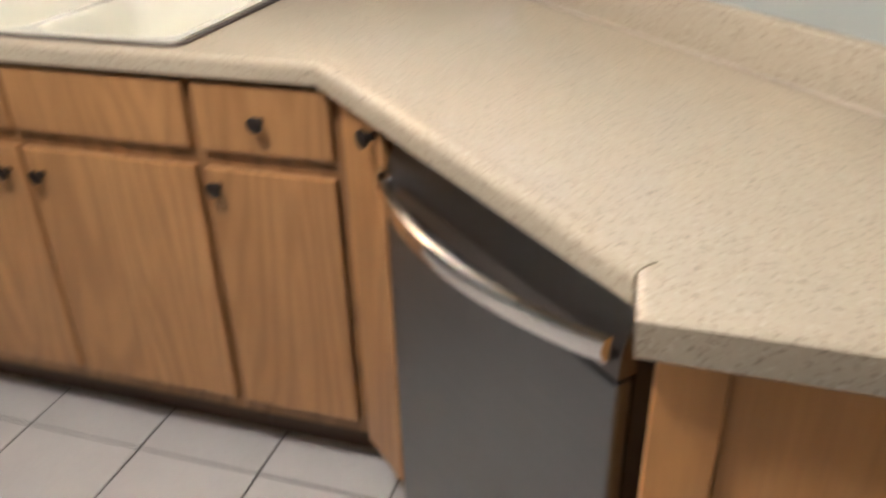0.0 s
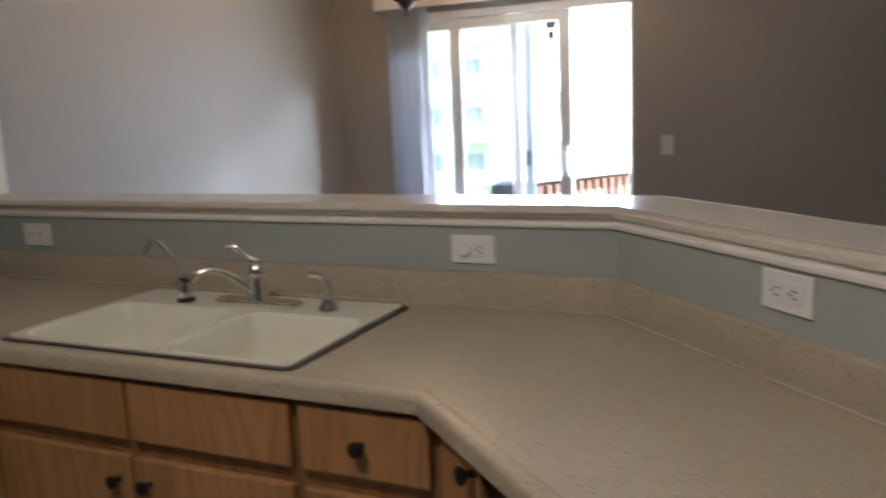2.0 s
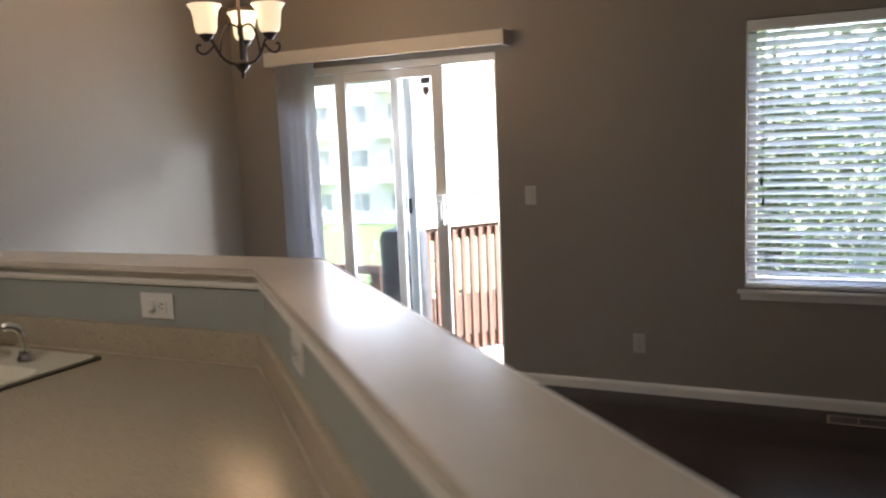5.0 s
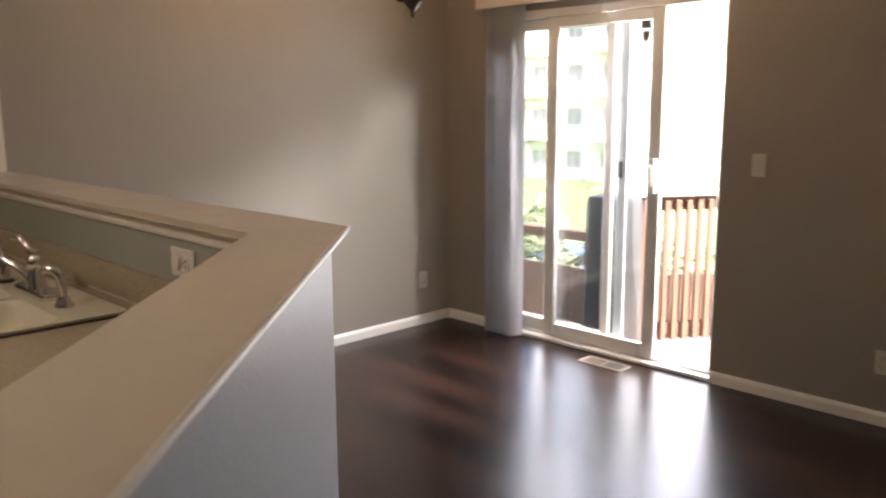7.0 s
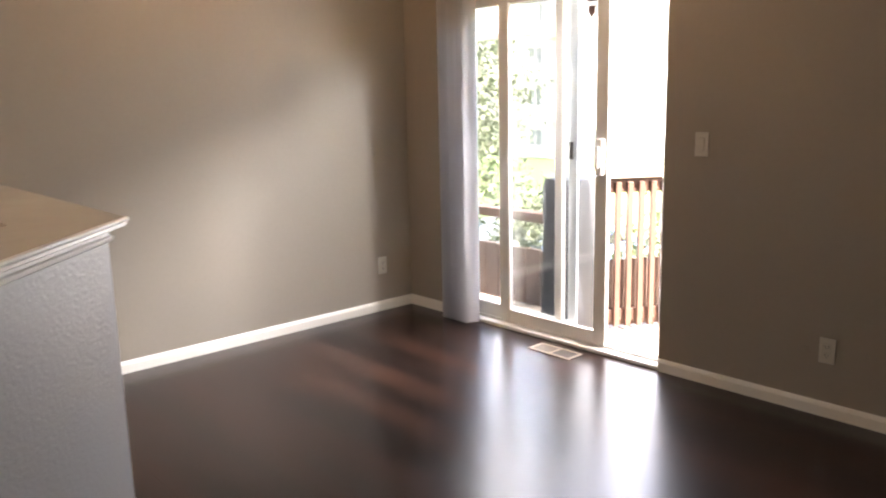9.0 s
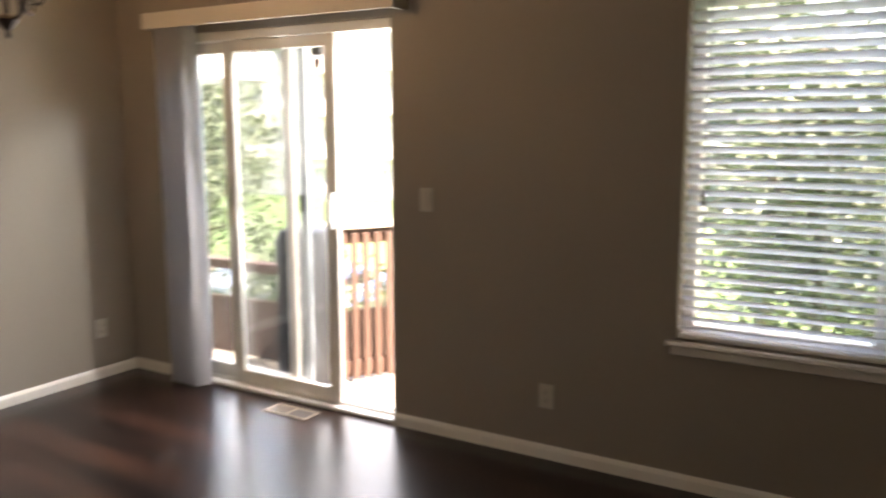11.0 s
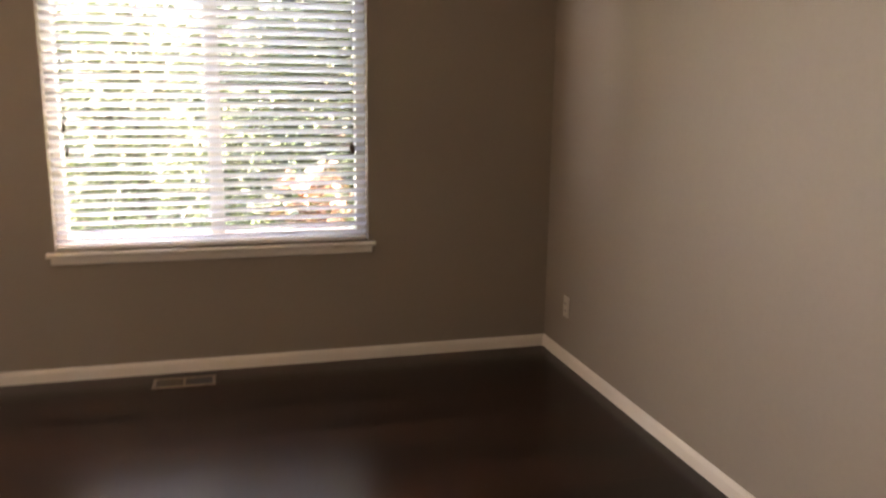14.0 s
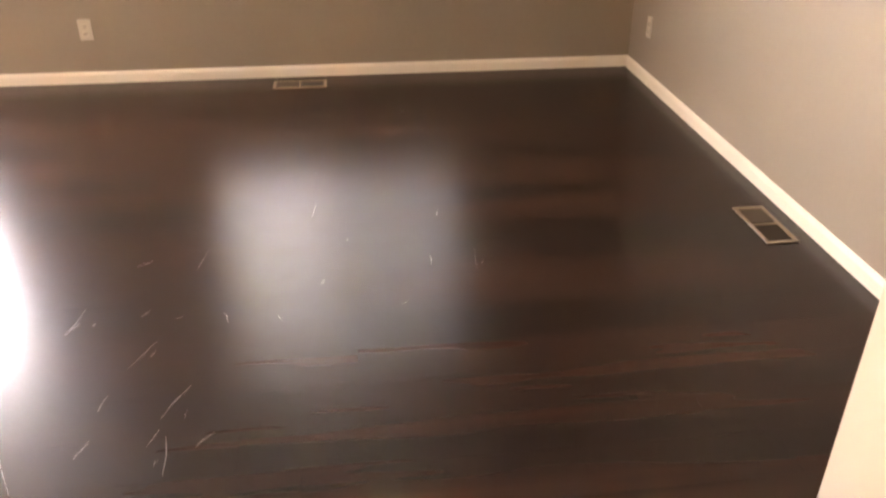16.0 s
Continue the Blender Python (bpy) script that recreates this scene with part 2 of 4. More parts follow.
DECKWOOD = material("deck_board", (0.42, 0.36, 0.30), 0.75, var=0.4, scale=4, stretch=(1, 8, 8), bump=0.2, bump_scale=30, random_amount=0.3)
REDWOOD = material("stained_rail", (0.085, 0.042, 0.028), 0.6, var=0.5, scale=4, stretch=(6, 6, 1), bump=0.2, bump_scale=30, random_amount=0.35)
FENCEWOOD = material("weathered_fence", (0.11, 0.072, 0.055), 0.8, var=0.4, scale=4, stretch=(6, 6, 1), bump=0.2, bump_scale=30, random_amount=0.4)
GRASS = material("lawn", (0.10, 0.16, 0.045), 0.9, var=0.6, scale=0.6, fine=0.4, fine_scale=9, bump=0.6, bump_scale=20)
SIDING = material("pale_siding", (0.62, 0.59, 0.58), 0.8, var=0.12, scale=0.5, bump=0.15, bump_scale=8)
ROOFING = material("shingle_roof", (0.16, 0.14, 0.13), 0.9, var=0.4, scale=2, fine=0.3, fine_scale=14, bump=0.4, bump_scale=14)
DARKPANE = material("far_pane", (0.30, 0.31, 0.33), 0.2, var=0.3, scale=0.8)
LEAF = material("green_leaf", (0.16, 0.185, 0.11), 0.5, var=0.6, scale=1.2, fine=0.3, fine_scale=6, dark=(0.055, 0.08, 0.04))
AUTUMN = material("orange_leaf", (0.58, 0.36, 0.24), 0.6, var=0.5, scale=1.5, fine=0.3, fine_scale=6, dark=(0.25, 0.10, 0.05))
BARK = material("bark", (0.13, 0.095, 0.07), 0.9, var=0.5, scale=8, stretch=(4, 4, 1), bump=0.5, bump_scale=20)
REDBARK = material("reddish_bark", (0.13, 0.075, 0.06), 0.8, var=0.5, scale=8, stretch=(4, 4, 1), bump=0.4, bump_scale=20)
SCREEN = clear_glass("insect_mesh", (0.74, 0.76, 0.77), 0.5)
COVER = material("grill_cover", (0.035, 0.038, 0.042), 0.55, var=0.4, scale=5, bump=0.2, bump_scale=8)
NAVY = material("navy_card", (0.005, 0.0085, 0.028), 0.35, var=0.2, scale=8)
NAVY.node_tree.nodes["Principled BSDF"].inputs["Specular IOR Level"].default_value = 0.2
WHITECARD = material("white_card", (0.75, 0.74, 0.72), 0.4, var=0.05)
YELLOWCARD = material("yellow_card", (0.72, 0.56, 0.08), 0.3, var=0.15, scale=20)
PALEINK = material("pale_ink", (0.34, 0.36, 0.40), 0.4)
BROWNINK = material("brown_ink", (0.07, 0.035, 0.025), 0.4)
GLASSGLOW = glowing("lit_shade", (1.0, 0.72, 0.38), 0.065)
DIFFUSER = glowing("lit_diffuser", (1.0, 0.78, 0.52), 0.15)
ASPHALT = material("asphalt", (0.055, 0.055, 0.055), 0.85, var=0.3, scale=2, fine=0.3, fine_scale=30)
DECAL = material("dark_sticker", (0.10, 0.10, 0.11), 0.5, var=0.3, scale=30)
SHIELD = material("brown_sticker", (0.13, 0.06, 0.05), 0.5, var=0.3, scale=30)
CARPAINT = material("silver_paint", (0.45, 0.47, 0.50), 0.25, 0.6, var=0.1, coat=0.6)
BLUEPAINT = material("blue_paint", (0.08, 0.14, 0.30), 0.25, 0.4, var=0.1, coat=0.6)
RUBBER = material("rubber", (0.02, 0.02, 0.02), 0.8)

# ---- mesh helpers ----


def box(bm, x0, x1, y0, y1, z0, z1, bevel=0.0, m=None, segs=1):
    g = bmesh.ops.create_cube(bm, size=1.0)["verts"]
    bmesh.ops.transform(bm, matrix=Matrix.LocRotScale(((x0 + x1) / 2, (y0 + y1) / 2, (z0 + z1) / 2), None, (x1 - x0, y1 - y0, z1 - z0)), verts=g)
    if bevel:
        edges = list({e for v in g for e in v.link_edges})
        r = bmesh.ops.bevel(bm, geom=edges, offset=bevel, segments=segs, affect="EDGES", profile=0.5)
        g = list({v for f in r["faces"] for v in f.verts} | {v for v in g if v.is_valid})
    if m is not None:
        bmesh.ops.transform(bm, matrix=m, verts=g)
    return bm


def prism(bm, points, z0, z1):
    """An upright prism over a plan outline, given counter-clockwise."""
    lo = [bm.verts.new((x, y, z0)) for x, y in points]
    hi = [bm.verts.new((x, y, z1)) for x, y in points]
    bm.faces.new(lo[::-1])
    bm.faces.new(hi)
    for i in range(len(points)):
        j = (i + 1) % len(points)
        bm.faces.new((lo[i], lo[j], hi[j], hi[i]))
    return bm


def lathe(bm, profile, sides=24, m=None):
    """A turned solid: profile of (radius, height) from bottom to top, closed at both ends."""
    rings = []
    for r, z in profile:
        rings.append([bm.verts.new((r * math.cos(a * 2 * math.pi / sides), r * math.sin(a * 2 * math.pi / sides), z)) for a in range(sides)])
    for a, b in zip(rings, rings[1:]):
        for i in range(sides):
            bm.faces.new((a[i], a[(i + 1) % sides], b[(i + 1) % sides], b[i]))
    bm.faces.new(rings[0][::-1])
    bm.faces.new(rings[-1])
    if m is not None:
        bmesh.ops.transform(bm, matrix=m, verts=[v for r in rings for v in r])
    return bm


def tube(bm, points, radii, sides=10, closed=True):
    """A round bar along a line of points, with a radius for each."""
    pts = [Vector(p) for p in points]
    if not isinstance(radii, (list, tuple)):
        radii = [radii] * len(pts)
    rings, up = [], None
    for i, p in enumerate(pts):
        d = (pts[min(i + 1, len(pts) - 1)] - pts[max(i - 1, 0)]).normalized()
        if up is None:
            up = d.orthogonal().normalized()
        u = (up - d * up.dot(d)).normalized()
        up, w = u, d.cross(u)
        rings.append([bm.verts.new(p + radii[i] * (math.cos(a) * u + math.sin(a) * w)) for a in (k * 2 * math.pi / sides for k in range(sides))])
    for a, b in zip(rings, rings[1:]):
        for i in range(sides):
            bm.faces.new((a[i], a[(i + 1) % sides], b[(i + 1) % sides], b[i]))
    if closed:
        bm.faces.new(rings[0][::-1])
        bm.faces.new(rings[-1])
    return bm


def bend(p0, p1, p2, n=8):
    """Points on a smooth bend from p0 to p2, drawn to p1."""
    p0, p1, p2 = Vector(p0), Vector(p1), Vector(p2)
    return [(1 - t) ** 2 * p0 + 2 * t * (1 - t) * p1 + t * t * p2 for t in (i / n for i in range(n + 1))]


def strip(bm, path, profile, closed=True):
    """A moulding: profile of (out, up) swept along a plan path of (x, y), mitred; out is to the right of the way."""
    pts = [Vector(p) for p in path]
    rows = []
    for i, p in enumerate(pts):
        a = (p - pts[i - 1]).normalized() if i else (pts[1] - p).normalized()
        b = (pts[i + 1] - p).normalized() if i + 1 < len(pts) else a
        na, nb = Vector((a.y, -a.x)), Vector((b.y, -b.x))
        k = (na + nb) / (1 + na.dot(nb))
        rows.append([bm.verts.new((p.x + k.x * o, p.y + k.y * o, z)) for o, z in profile])
    n = len(profile)
    for r, s in zip(rows, rows[1:]):
        for i in range(n):
            bm.faces.new((r[i], r[(i + 1) % n], s[(i + 1) % n], s[i]))
    bm.faces.new(rows[0][::-1])
    bm.faces.new(rows[-1])
    return bm


def finish(name, bm, mat_, smooth=False):
    bmesh.ops.recalc_face_normals(bm, faces=bm.faces[:])
    me = bpy.data.meshes.new(name)
    bm.to_mesh(me)
    bm.free()
    me.materials.append(mat_)
    if smooth:
        for p in me.polygons:
            p.use_smooth = True
        me.set_sharp_from_angle(angle=radians(38))
    return me


def part(name, bm, mat_, parent, label="", smooth=False, m=None):
    ob = new(name, finish(name, bm, mat_, smooth))
    ob.parent = parent
    if m is not None:
        ob.matrix_local = m
    return tagged(ob, label) if label else ob


def thing(name, label, category, group="", m=None):
    ob = new(name)
    ob.empty_display_size = 0.05
    if m is not None:
        ob.matrix_world = m
    return tagged(ob, label, category, group)


def solid(name, bm, mat_, label, category, group="", kind="", smooth=False, m=None):
    ob = new(name, finish(name, bm, mat_, smooth))
    if m is not None:
        ob.matrix_world = m
    return tagged(ob, label, category, group, kind)


def structure(name, bm, mat_, label, category="wall", smooth=False):
    return solid(name, bm, mat_, label, category, "", "structure", smooth)


def wall_grid(us, zs, holes, v0, v1, axis):
    """A wall with openings: cells of a grid along the wall, left out where a hole is; solid through its thickness."""
    bm = bmesh.new()
    us, zs = sorted(set(us)), sorted(set(zs))

    def open_at(i, j):
        if not (0 <= i < len(us) - 1 and 0 <= j < len(zs) - 1):
            return True
        u, z = (us[i] + us[i + 1]) / 2, (zs[j] + zs[j + 1]) / 2
        return any(a < u < b and c < z < d for a, b, c, d in holes)

    seen = {}

    def vert(u, v, z):
        key = (u, v, z)
        if key not in seen:
            seen[key] = bm.verts.new((u, v, z) if axis == "x" else (v, u, z))
        return seen[key]

    for i in range(len(us) - 1):
        for j in range(len(zs) - 1):
            if open_at(i, j):
                continue
            a, b, c, d = us[i], us[i + 1], zs[j], zs[j + 1]
            for v in (v0, v1):
                bm.faces.new([vert(a, v, c), vert(b, v, c), vert(b, v, d), vert(a, v, d)])
            for di, dj, q in ((-1, 0, ((a, c), (a, d))), (1, 0, ((b, c), (b, d))), (0, -1, ((a, c), (b, c))), (0, 1, ((a, d), (b, d)))):
                if open_at(i + di, j + dj):
                    (p, r), (s, t) = q
                    bm.faces.new([vert(p, v0, r), vert(s, v0, t), vert(s, v1, t), vert(p, v1, r)])
    return bm


# ---- the plan ----
XR, YS, CEIL = 5.925, -10.4, 2.505       # right wall, far end behind, ceiling
SL0, SL1, SLT = 0.42, 1.985, 2.04      # sliding door opening
WI0, WI1, WB, WT = 3.405, 4.915, 0.645, 2.08   # window opening
ZC = 0.964                             # worktop
ZL = 1.217                             # ledge on the half wall
STUB = 0.40                            # short wall that the half wall runs into

structure("wall_north", wall_grid([-0.15, SL0, SL1, WI0, WI1, XR + 0.15], [-0.3, 0.0, SLT, WB, WT, CEIL], [(SL0, SL1, 0.0, SLT), (WI0, WI1, WB, WT)], 0.0, 0.16, "x"),
          TAUPE, "taupe painted wall with sliding door and window")
structure("wall_west", box(bmesh.new(), -0.15, 0.0, -2.92, 0.0, -0.3, CEIL), TAUPE, "taupe painted dining area wall")
structure("wall_west_kitchen", box(bmesh.new(), -0.15, 0.0, YS, -2.92, -0.3, CEIL), GREYBLUE, "grey-blue painted kitchen wall")
structure("wall_east", box(bmesh.new(), XR, XR + 0.15, YS, 0.0, -0.3, CEIL), TAUPE, "taupe painted plain wall")
structure("wall_south", box(bmesh.new(), -0.15, XR + 0.15, YS - 0.15, YS, -0.3, CEIL), TAUPE, "taupe painted wall behind")
structure("wall_south_kitchen", box(bmesh.new(), 0.0, 3.82, -7.35, -7.2, 0.0, CEIL), TAUPE, "taupe painted wall behind the kitchen")
structure("ceiling", box(bmesh.new(), -0.15, XR + 0.15, YS - 0.15, 0.16, CEIL, CEIL + 0.12), CEILING, "beige textured ceiling", "ceiling")
structure("wall_stub", box(bmesh.new(), 0.0, STUB, -3.022, -2.905, 0.0, CEIL, 0.004), CREAM, "cream painted end of a short wall")
structure("wall_return", box(bmesh.new(), 4.97, XR, -3.93, -3.80, 0.0, CEIL, 0.004), TAUPE, "short taupe wall beside the passage")
structure("trim_return", box(bmesh.new(), 4.95, 4.97, -3.945, -3.785, 0.0, CEIL, 0.003), CREAM, "cream casing on the wall end", "trim")

# half wall: sink run, then turned 45 degrees
KIN, KOUT = (2.543, -3.055), (2.595, -2.925)
END = -4.25
bm = prism(bmesh.new(), [(STUB, -3.055), KIN, (-0.512 - END, END), (-0.330 - END, END), KOUT, (STUB, -2.925)], 0.0, 1.1985)
structure("half_wall", bm, TEXTURED, "grey textured half wall around the kitchen")
bm = strip(bmesh.new(), [(STUB, -3.055), KIN, (-0.512 - END, END)], [(0.003, 0.0), (0.003, 1.1985), (-0.02, 1.1985), (-0.02, 0.0)])
structure("half_wall_kitchen_face", bm, GREYBLUE, "grey-blue painted kitchen face of the half wall")
LED = END - 0.035
bm = prism(bmesh.new(), [(STUB - 0.004, -3.088), (2.548, -3.088), (-0.540 - LED, LED), (-0.280 - LED, LED), (2.610, -2.890), (STUB - 0.004, -2.890)], 1.199, ZL)
bmesh.ops.bevel(bm, geom=[e for e in bm.edges if abs(e.verts[0].co.z - e.verts[1].co.z) < 1e-4], offset=0.003, segments=2, affect="EDGES")
structure("ledge", bm, CAP, "cream painted ledge on top of the half wall", "ledge")
MOULD = [(0.0, 1.160), (0.006, 1.160), (0.010, 1.163), (0.011, 1.170), (0.009, 1.174), (0.003, 1.176), (0.003, 1.184), (0.014, 1.189), (0.018, 1.199), (-0.01, 1.199), (-0.01, 1.160)]
structure("ledge_moulding_kitchen", strip(bmesh.new(), [(STUB, -3.058), (2.5418, -3.058), (-0.516 - END, END)], MOULD), TRIM, "white moulding under the ledge", "trim")
structure("ledge_moulding_dining", strip(bmesh.new(), [(-0.330 - END, END), KOUT, (STUB, -2.925)], [(o * 0.8, 1.1985 - (1.199 - z) * 0.75) for o, z in MOULD]), TRIM, "white moulding under the ledge", "trim")

bead = bmesh.new()
pts = [(-0.280 - LED + (2.610 + 0.280 + LED) * t, LED + (-2.890 - LED) * t) for t in (i / 160 for i in range(161))]
drip = [random.uniform(0.0042, 0.0062) for _ in range(24)]
radii = [drip[i // 8] * (1 - i % 8 / 8) + drip[i // 8 + 1] * (i % 8 / 8) for i in range(161)]
tube(bead, [(x, y, ZL - 0.0045) for x, y in pts], radii, 8)
structure("trim_bead", bead, TRIM, "rough white caulk bead along the ledge edge", "trim", True)

# baseboards
BASE = [(0.0, 0.0), (0.013, 0.0), (0.013, 0.047), (0.009, 0.056), (0.004, 0.064), (0.0, 0.066)]


def baseboard(name, path):
    structure(name, strip(bmesh.new(), path, BASE), TRIM, "cream white baseboard", "baseboard")


baseboard("baseboard_west", [(0.0, -2.92), (0.0, 0.0), (SL0 - 0.02, 0.0)])
baseboard("baseboard_north", [(SL1 + 0.004, 0.0), (XR, 0.0), (XR, -3.80), (4.975, -3.80)])
baseboard("baseboard_half_wall", [(-0.330 - END, END), KOUT, (STUB, -2.925)])

# ---- windows and doors ----
door = tagged(new("sliding_door"), "white vinyl sliding patio door, partly open", "sliding door", kind="structure")
door.name = "door_1"
bm = bmesh.new()
box(bm, SL0, SL0 + 0.05, 0.02, 0.15, 0.035, SLT - 0.05, 0.004)
box(bm, SL1 - 0.022, SL1, 0.02, 0.15, 0.035, SLT - 0.05, 0.004)
box(bm, SL0, SL1, 0.02, 0.15, SLT - 0.05, SLT, 0.004)
part("door_frame", bm, VINYL, door)
bm = bmesh.new()
box(bm, SL0, SL1, -0.005, 0.17, 0.0, 0.022, 0.004)
box(bm, SL0, SL1, 0.052, 0.060, 0.022, 0.038)
box(bm, SL0, SL1, 0.100, 0.108, 0.022, 0.038)
part("threshold", bm, VINYL, door)


def sash(name, x0, x1, y, stile, mat_, label, rail=0.075):
    bm = bmesh.new()
    z0, z1 = 0.035, SLT - 0.05
    box(bm, x0, x0 + stile, y - 0.016, y + 0.016, z0, z1, 0.004)
    box(bm, x1 - stile, x1, y - 0.016, y + 0.016, z0, z1, 0.004)
    box(bm, x0 + stile, x1 - stile, y - 0.014, y + 0.014, z0, z0 + rail, 0.003)
    box(bm, x0 + stile, x1 - stile, y - 0.014, y + 0.014, z1 - rail * 0.8, z1, 0.003)
    ob = part(name, bm, mat_, door, label)
    p = part("pane", box(bmesh.new(), x0 + stile, x1 - stile, y - 0.003, y + 0.003, z0 + rail, z1 - rail * 0.8), PANE, ob)
    p.visible_shadow = False
    return ob


moving = sash("sliding_panel", 0.812, 1.610, 0.056, 0.080, VINYL, "sliding panel slid half open")
fixed = sash("fixed_panel", SL0 + 0.04, 1.266, 0.104, 0.058, VINYL, "fixed glass panel")
screen = new("screen_panel")
screen.parent = door
tagged(screen, "grey-framed insect screen slid behind the fixed panel")
bm = bmesh.new()
for x in (SL0 + 0.052, 1.278):
    box(bm, x, x + 0.062, 0.128, 0.142, 0.04, SLT - 0.052, 0.003)
for z in (0.04, SLT - 0.112):
    box(bm, SL0 + 0.1145, 1.2775, 0.128, 0.142, z, z + 0.06, 0.003)
part("screen_frame", bm, GREYSTILE, screen)
part("mesh", box(bmesh.new(), SL0 + 0.1145, 1.2775, 0.1345, 0.1355, 0.1005, SLT - 0.1125), SCREEN, screen, "fine grey insect mesh")
bm = box(bmesh.new(), 1.556, 1.600, 0.000, 0.040, 0.985, 1.180, 0.008, segs=2)
box(bm, 1.564, 1.592, -0.022, 0.002, 1.02, 1.145, 0.008)
part("handle", bm, PLASTIC, moving, "white pull handle")
part("decal", box(bmesh.new(), 1.452, 1.518, 0.0500, 0.0525, 1.885, 1.925), DECAL, moving, "dark rectangular sticker on the glass")
part("decal", prism(bmesh.new(), [(-0.022, 0.03), (-0.022, -0.005), (0.0, -0.032), (0.022, -0.005), (0.022, 0.03)], 0, 0.0025), SHIELD, moving, "brown shield-shaped sticker", m=pose(1.487, 0.0525, 1.838, 90))
part("latch", box(bmesh.new(), 1.288, 1.314, 0.112, 0.128, 1.05, 1.15, 0.005), BLACK, screen, "black latch")

# valance and vertical blinds
blinds = thing("vertical_blinds", "white vertical blinds stacked beside the patio door", "blinds", m=pose(0.58, -0.08, 0.0))
bm = box(bmesh.new(), 0.372 - 0.58, 2.090 - 0.58, -0.050, -0.036, 2.062, 2.150, 0.003)
box(bm, 0.372 - 0.58, 0.386 - 0.58, -0.036, 0.080, 2.062, 2.150)
box(bm, 2.076 - 0.58, 2.090 - 0.58, -0.036, 0.080, 2.062, 2.150)
part("valance", bm, CREAM, blinds, "cream valance board")
part("track", box(bmesh.new(), 0.395 - 0.58, 2.07 - 0.58, -0.015, 0.03, 2.075, 2.11, 0.003), GREYSTILE, blinds, "grey track")
for i in range(14):
    bm = bmesh.new()
    cols = []
    for k in range(7):
        u = k / 6 - 0.5
        cols.append((u * 0.088, 0.010 * (1 - 4 * u * u)))
    lo = [bm.verts.new((x, y, 0.012)) for x, y in cols]
    hi = [bm.verts.new((x, y, 2.078)) for x, y in cols]
    for k in range(6):
        bm.faces.new((lo[k], lo[k + 1], hi[k + 1], hi[k]))
    bmesh.ops.solidify(bm, geom=bm.faces[:], thickness=0.0012)
    part("vane", bm, VANE, blinds, smooth=True, m=pose(-0.105 + i * 0.0165, random.uniform(-0.004, 0.004), 0, 0, 0, 68 + random.uniform(-7, 7)))

# window with frame, sash, sill, blind
win = tagged(new("window_1"), "white vinyl sliding window behind blinds", "window", kind="structure")
bm = bmesh.new()
for a, b, c, d in ((WI0, WI0 + 0.05, WB, WT), (WI1 - 0.05, WI1, WB, WT), (WI0 + 0.05, WI1 - 0.05, WB, WB + 0.05), (WI0 + 0.05, WI1 - 0.05, WT - 0.05, WT), (4.125, 4.195, WB + 0.05, WT - 0.05)):
    box(bm, a, b, 0.085, 0.150, c, d, 0.004)
part("window_frame", bm, VINYL, win)
for a, b in ((WI0 + 0.05, 4.125), (4.195, WI1 - 0.05)):
    p = part("pane", box(bmesh.new(), a, b, 0.112, 0.118, WB + 0.05, WT - 0.05), PANE, win)
    p.visible_shadow = False
part("insect_screen", box(bmesh.new(), 4.195, WI1 - 0.05, 0.128, 0.130, WB + 0.05, WT - 0.05), SCREEN, win, "grey insect mesh")
bm = strip(bmesh.new(), [(WI0 - 0.035, 0.0), (WI1 + 0.035, 0.0)], [(-0.08, 0.622), (0.034, 0.622), (0.040, 0.630), (0.036, 0.642), (-0.08, 0.644)])
box(bm, WI0 - 0.02, WI1 + 0.02, -0.020, 0.0, 0.584, 0.6215, 0.006)
part("window_sill", bm, TRIM, win, "cream wooden sill with apron")

blind = thing("window_blind", "white faux-wood horizontal blind, slats half open", "blinds", m=pose((WI0 + WI1) / 2, 0.032, WB))
HALF = (WI1 - WI0) / 2 - 0.006
part("headrail", box(bmesh.new(), -HALF, HALF, -0.035, 0.02, 1.375, 1.430, 0.004), PLASTIC, blind)
part("bottom_rail", box(bmesh.new(), -HALF, HALF, -0.022, 0.022, 0.004, 0.024, 0.005), PLASTIC, blind)
me = finish("slat", box(bmesh.new(), -HALF, HALF, -0.0245, 0.0245, -0.0015, 0.0015, 0.001), BLIND)
NSLAT = 31
for i in range(NSLAT):
    ob = new("slat", me)
    ob.parent = blind
    ob.matrix_local = pose(random.uniform(-0.001, 0.001), 0, 0.045 + i * 0.0435, -32 + random.uniform(-1.5, 1.5), random.uniform(-0.06, 0.06), 0)
for x in (-0.62, -0.22, 0.22, 0.62):
    bm = bmesh.new()
    for y in (-0.024, 0.024):
        tube(bm, [(x, y, 0.02), (x, y, 1.38)], 0.0009, 5)
    part("ladder_cord", bm, PLASTIC, blind)
for x, z0, r in ((-HALF + 0.075, 0.585, 0.007), (-HALF + 0.085, 0.475, 0.006), (HALF - 0.075, 0.475, 0.014)):
    bm = tube(bmesh.new(), [(x, -0.040, z0), (x, -0.040, 1.38)], 0.0012, 5)
    lathe(bm, [(r * 0.4, z0 + 0.026), (r, z0 + 0.014), (r, z0 - 0.012), (r * 0.6, z0 - 0.022)][::-1], 10, pose(x, -0.040, 0))
    part("pull_cord", bm, IRON, blind, "dark cord tassel", True)

# ---- outlets and switch ----


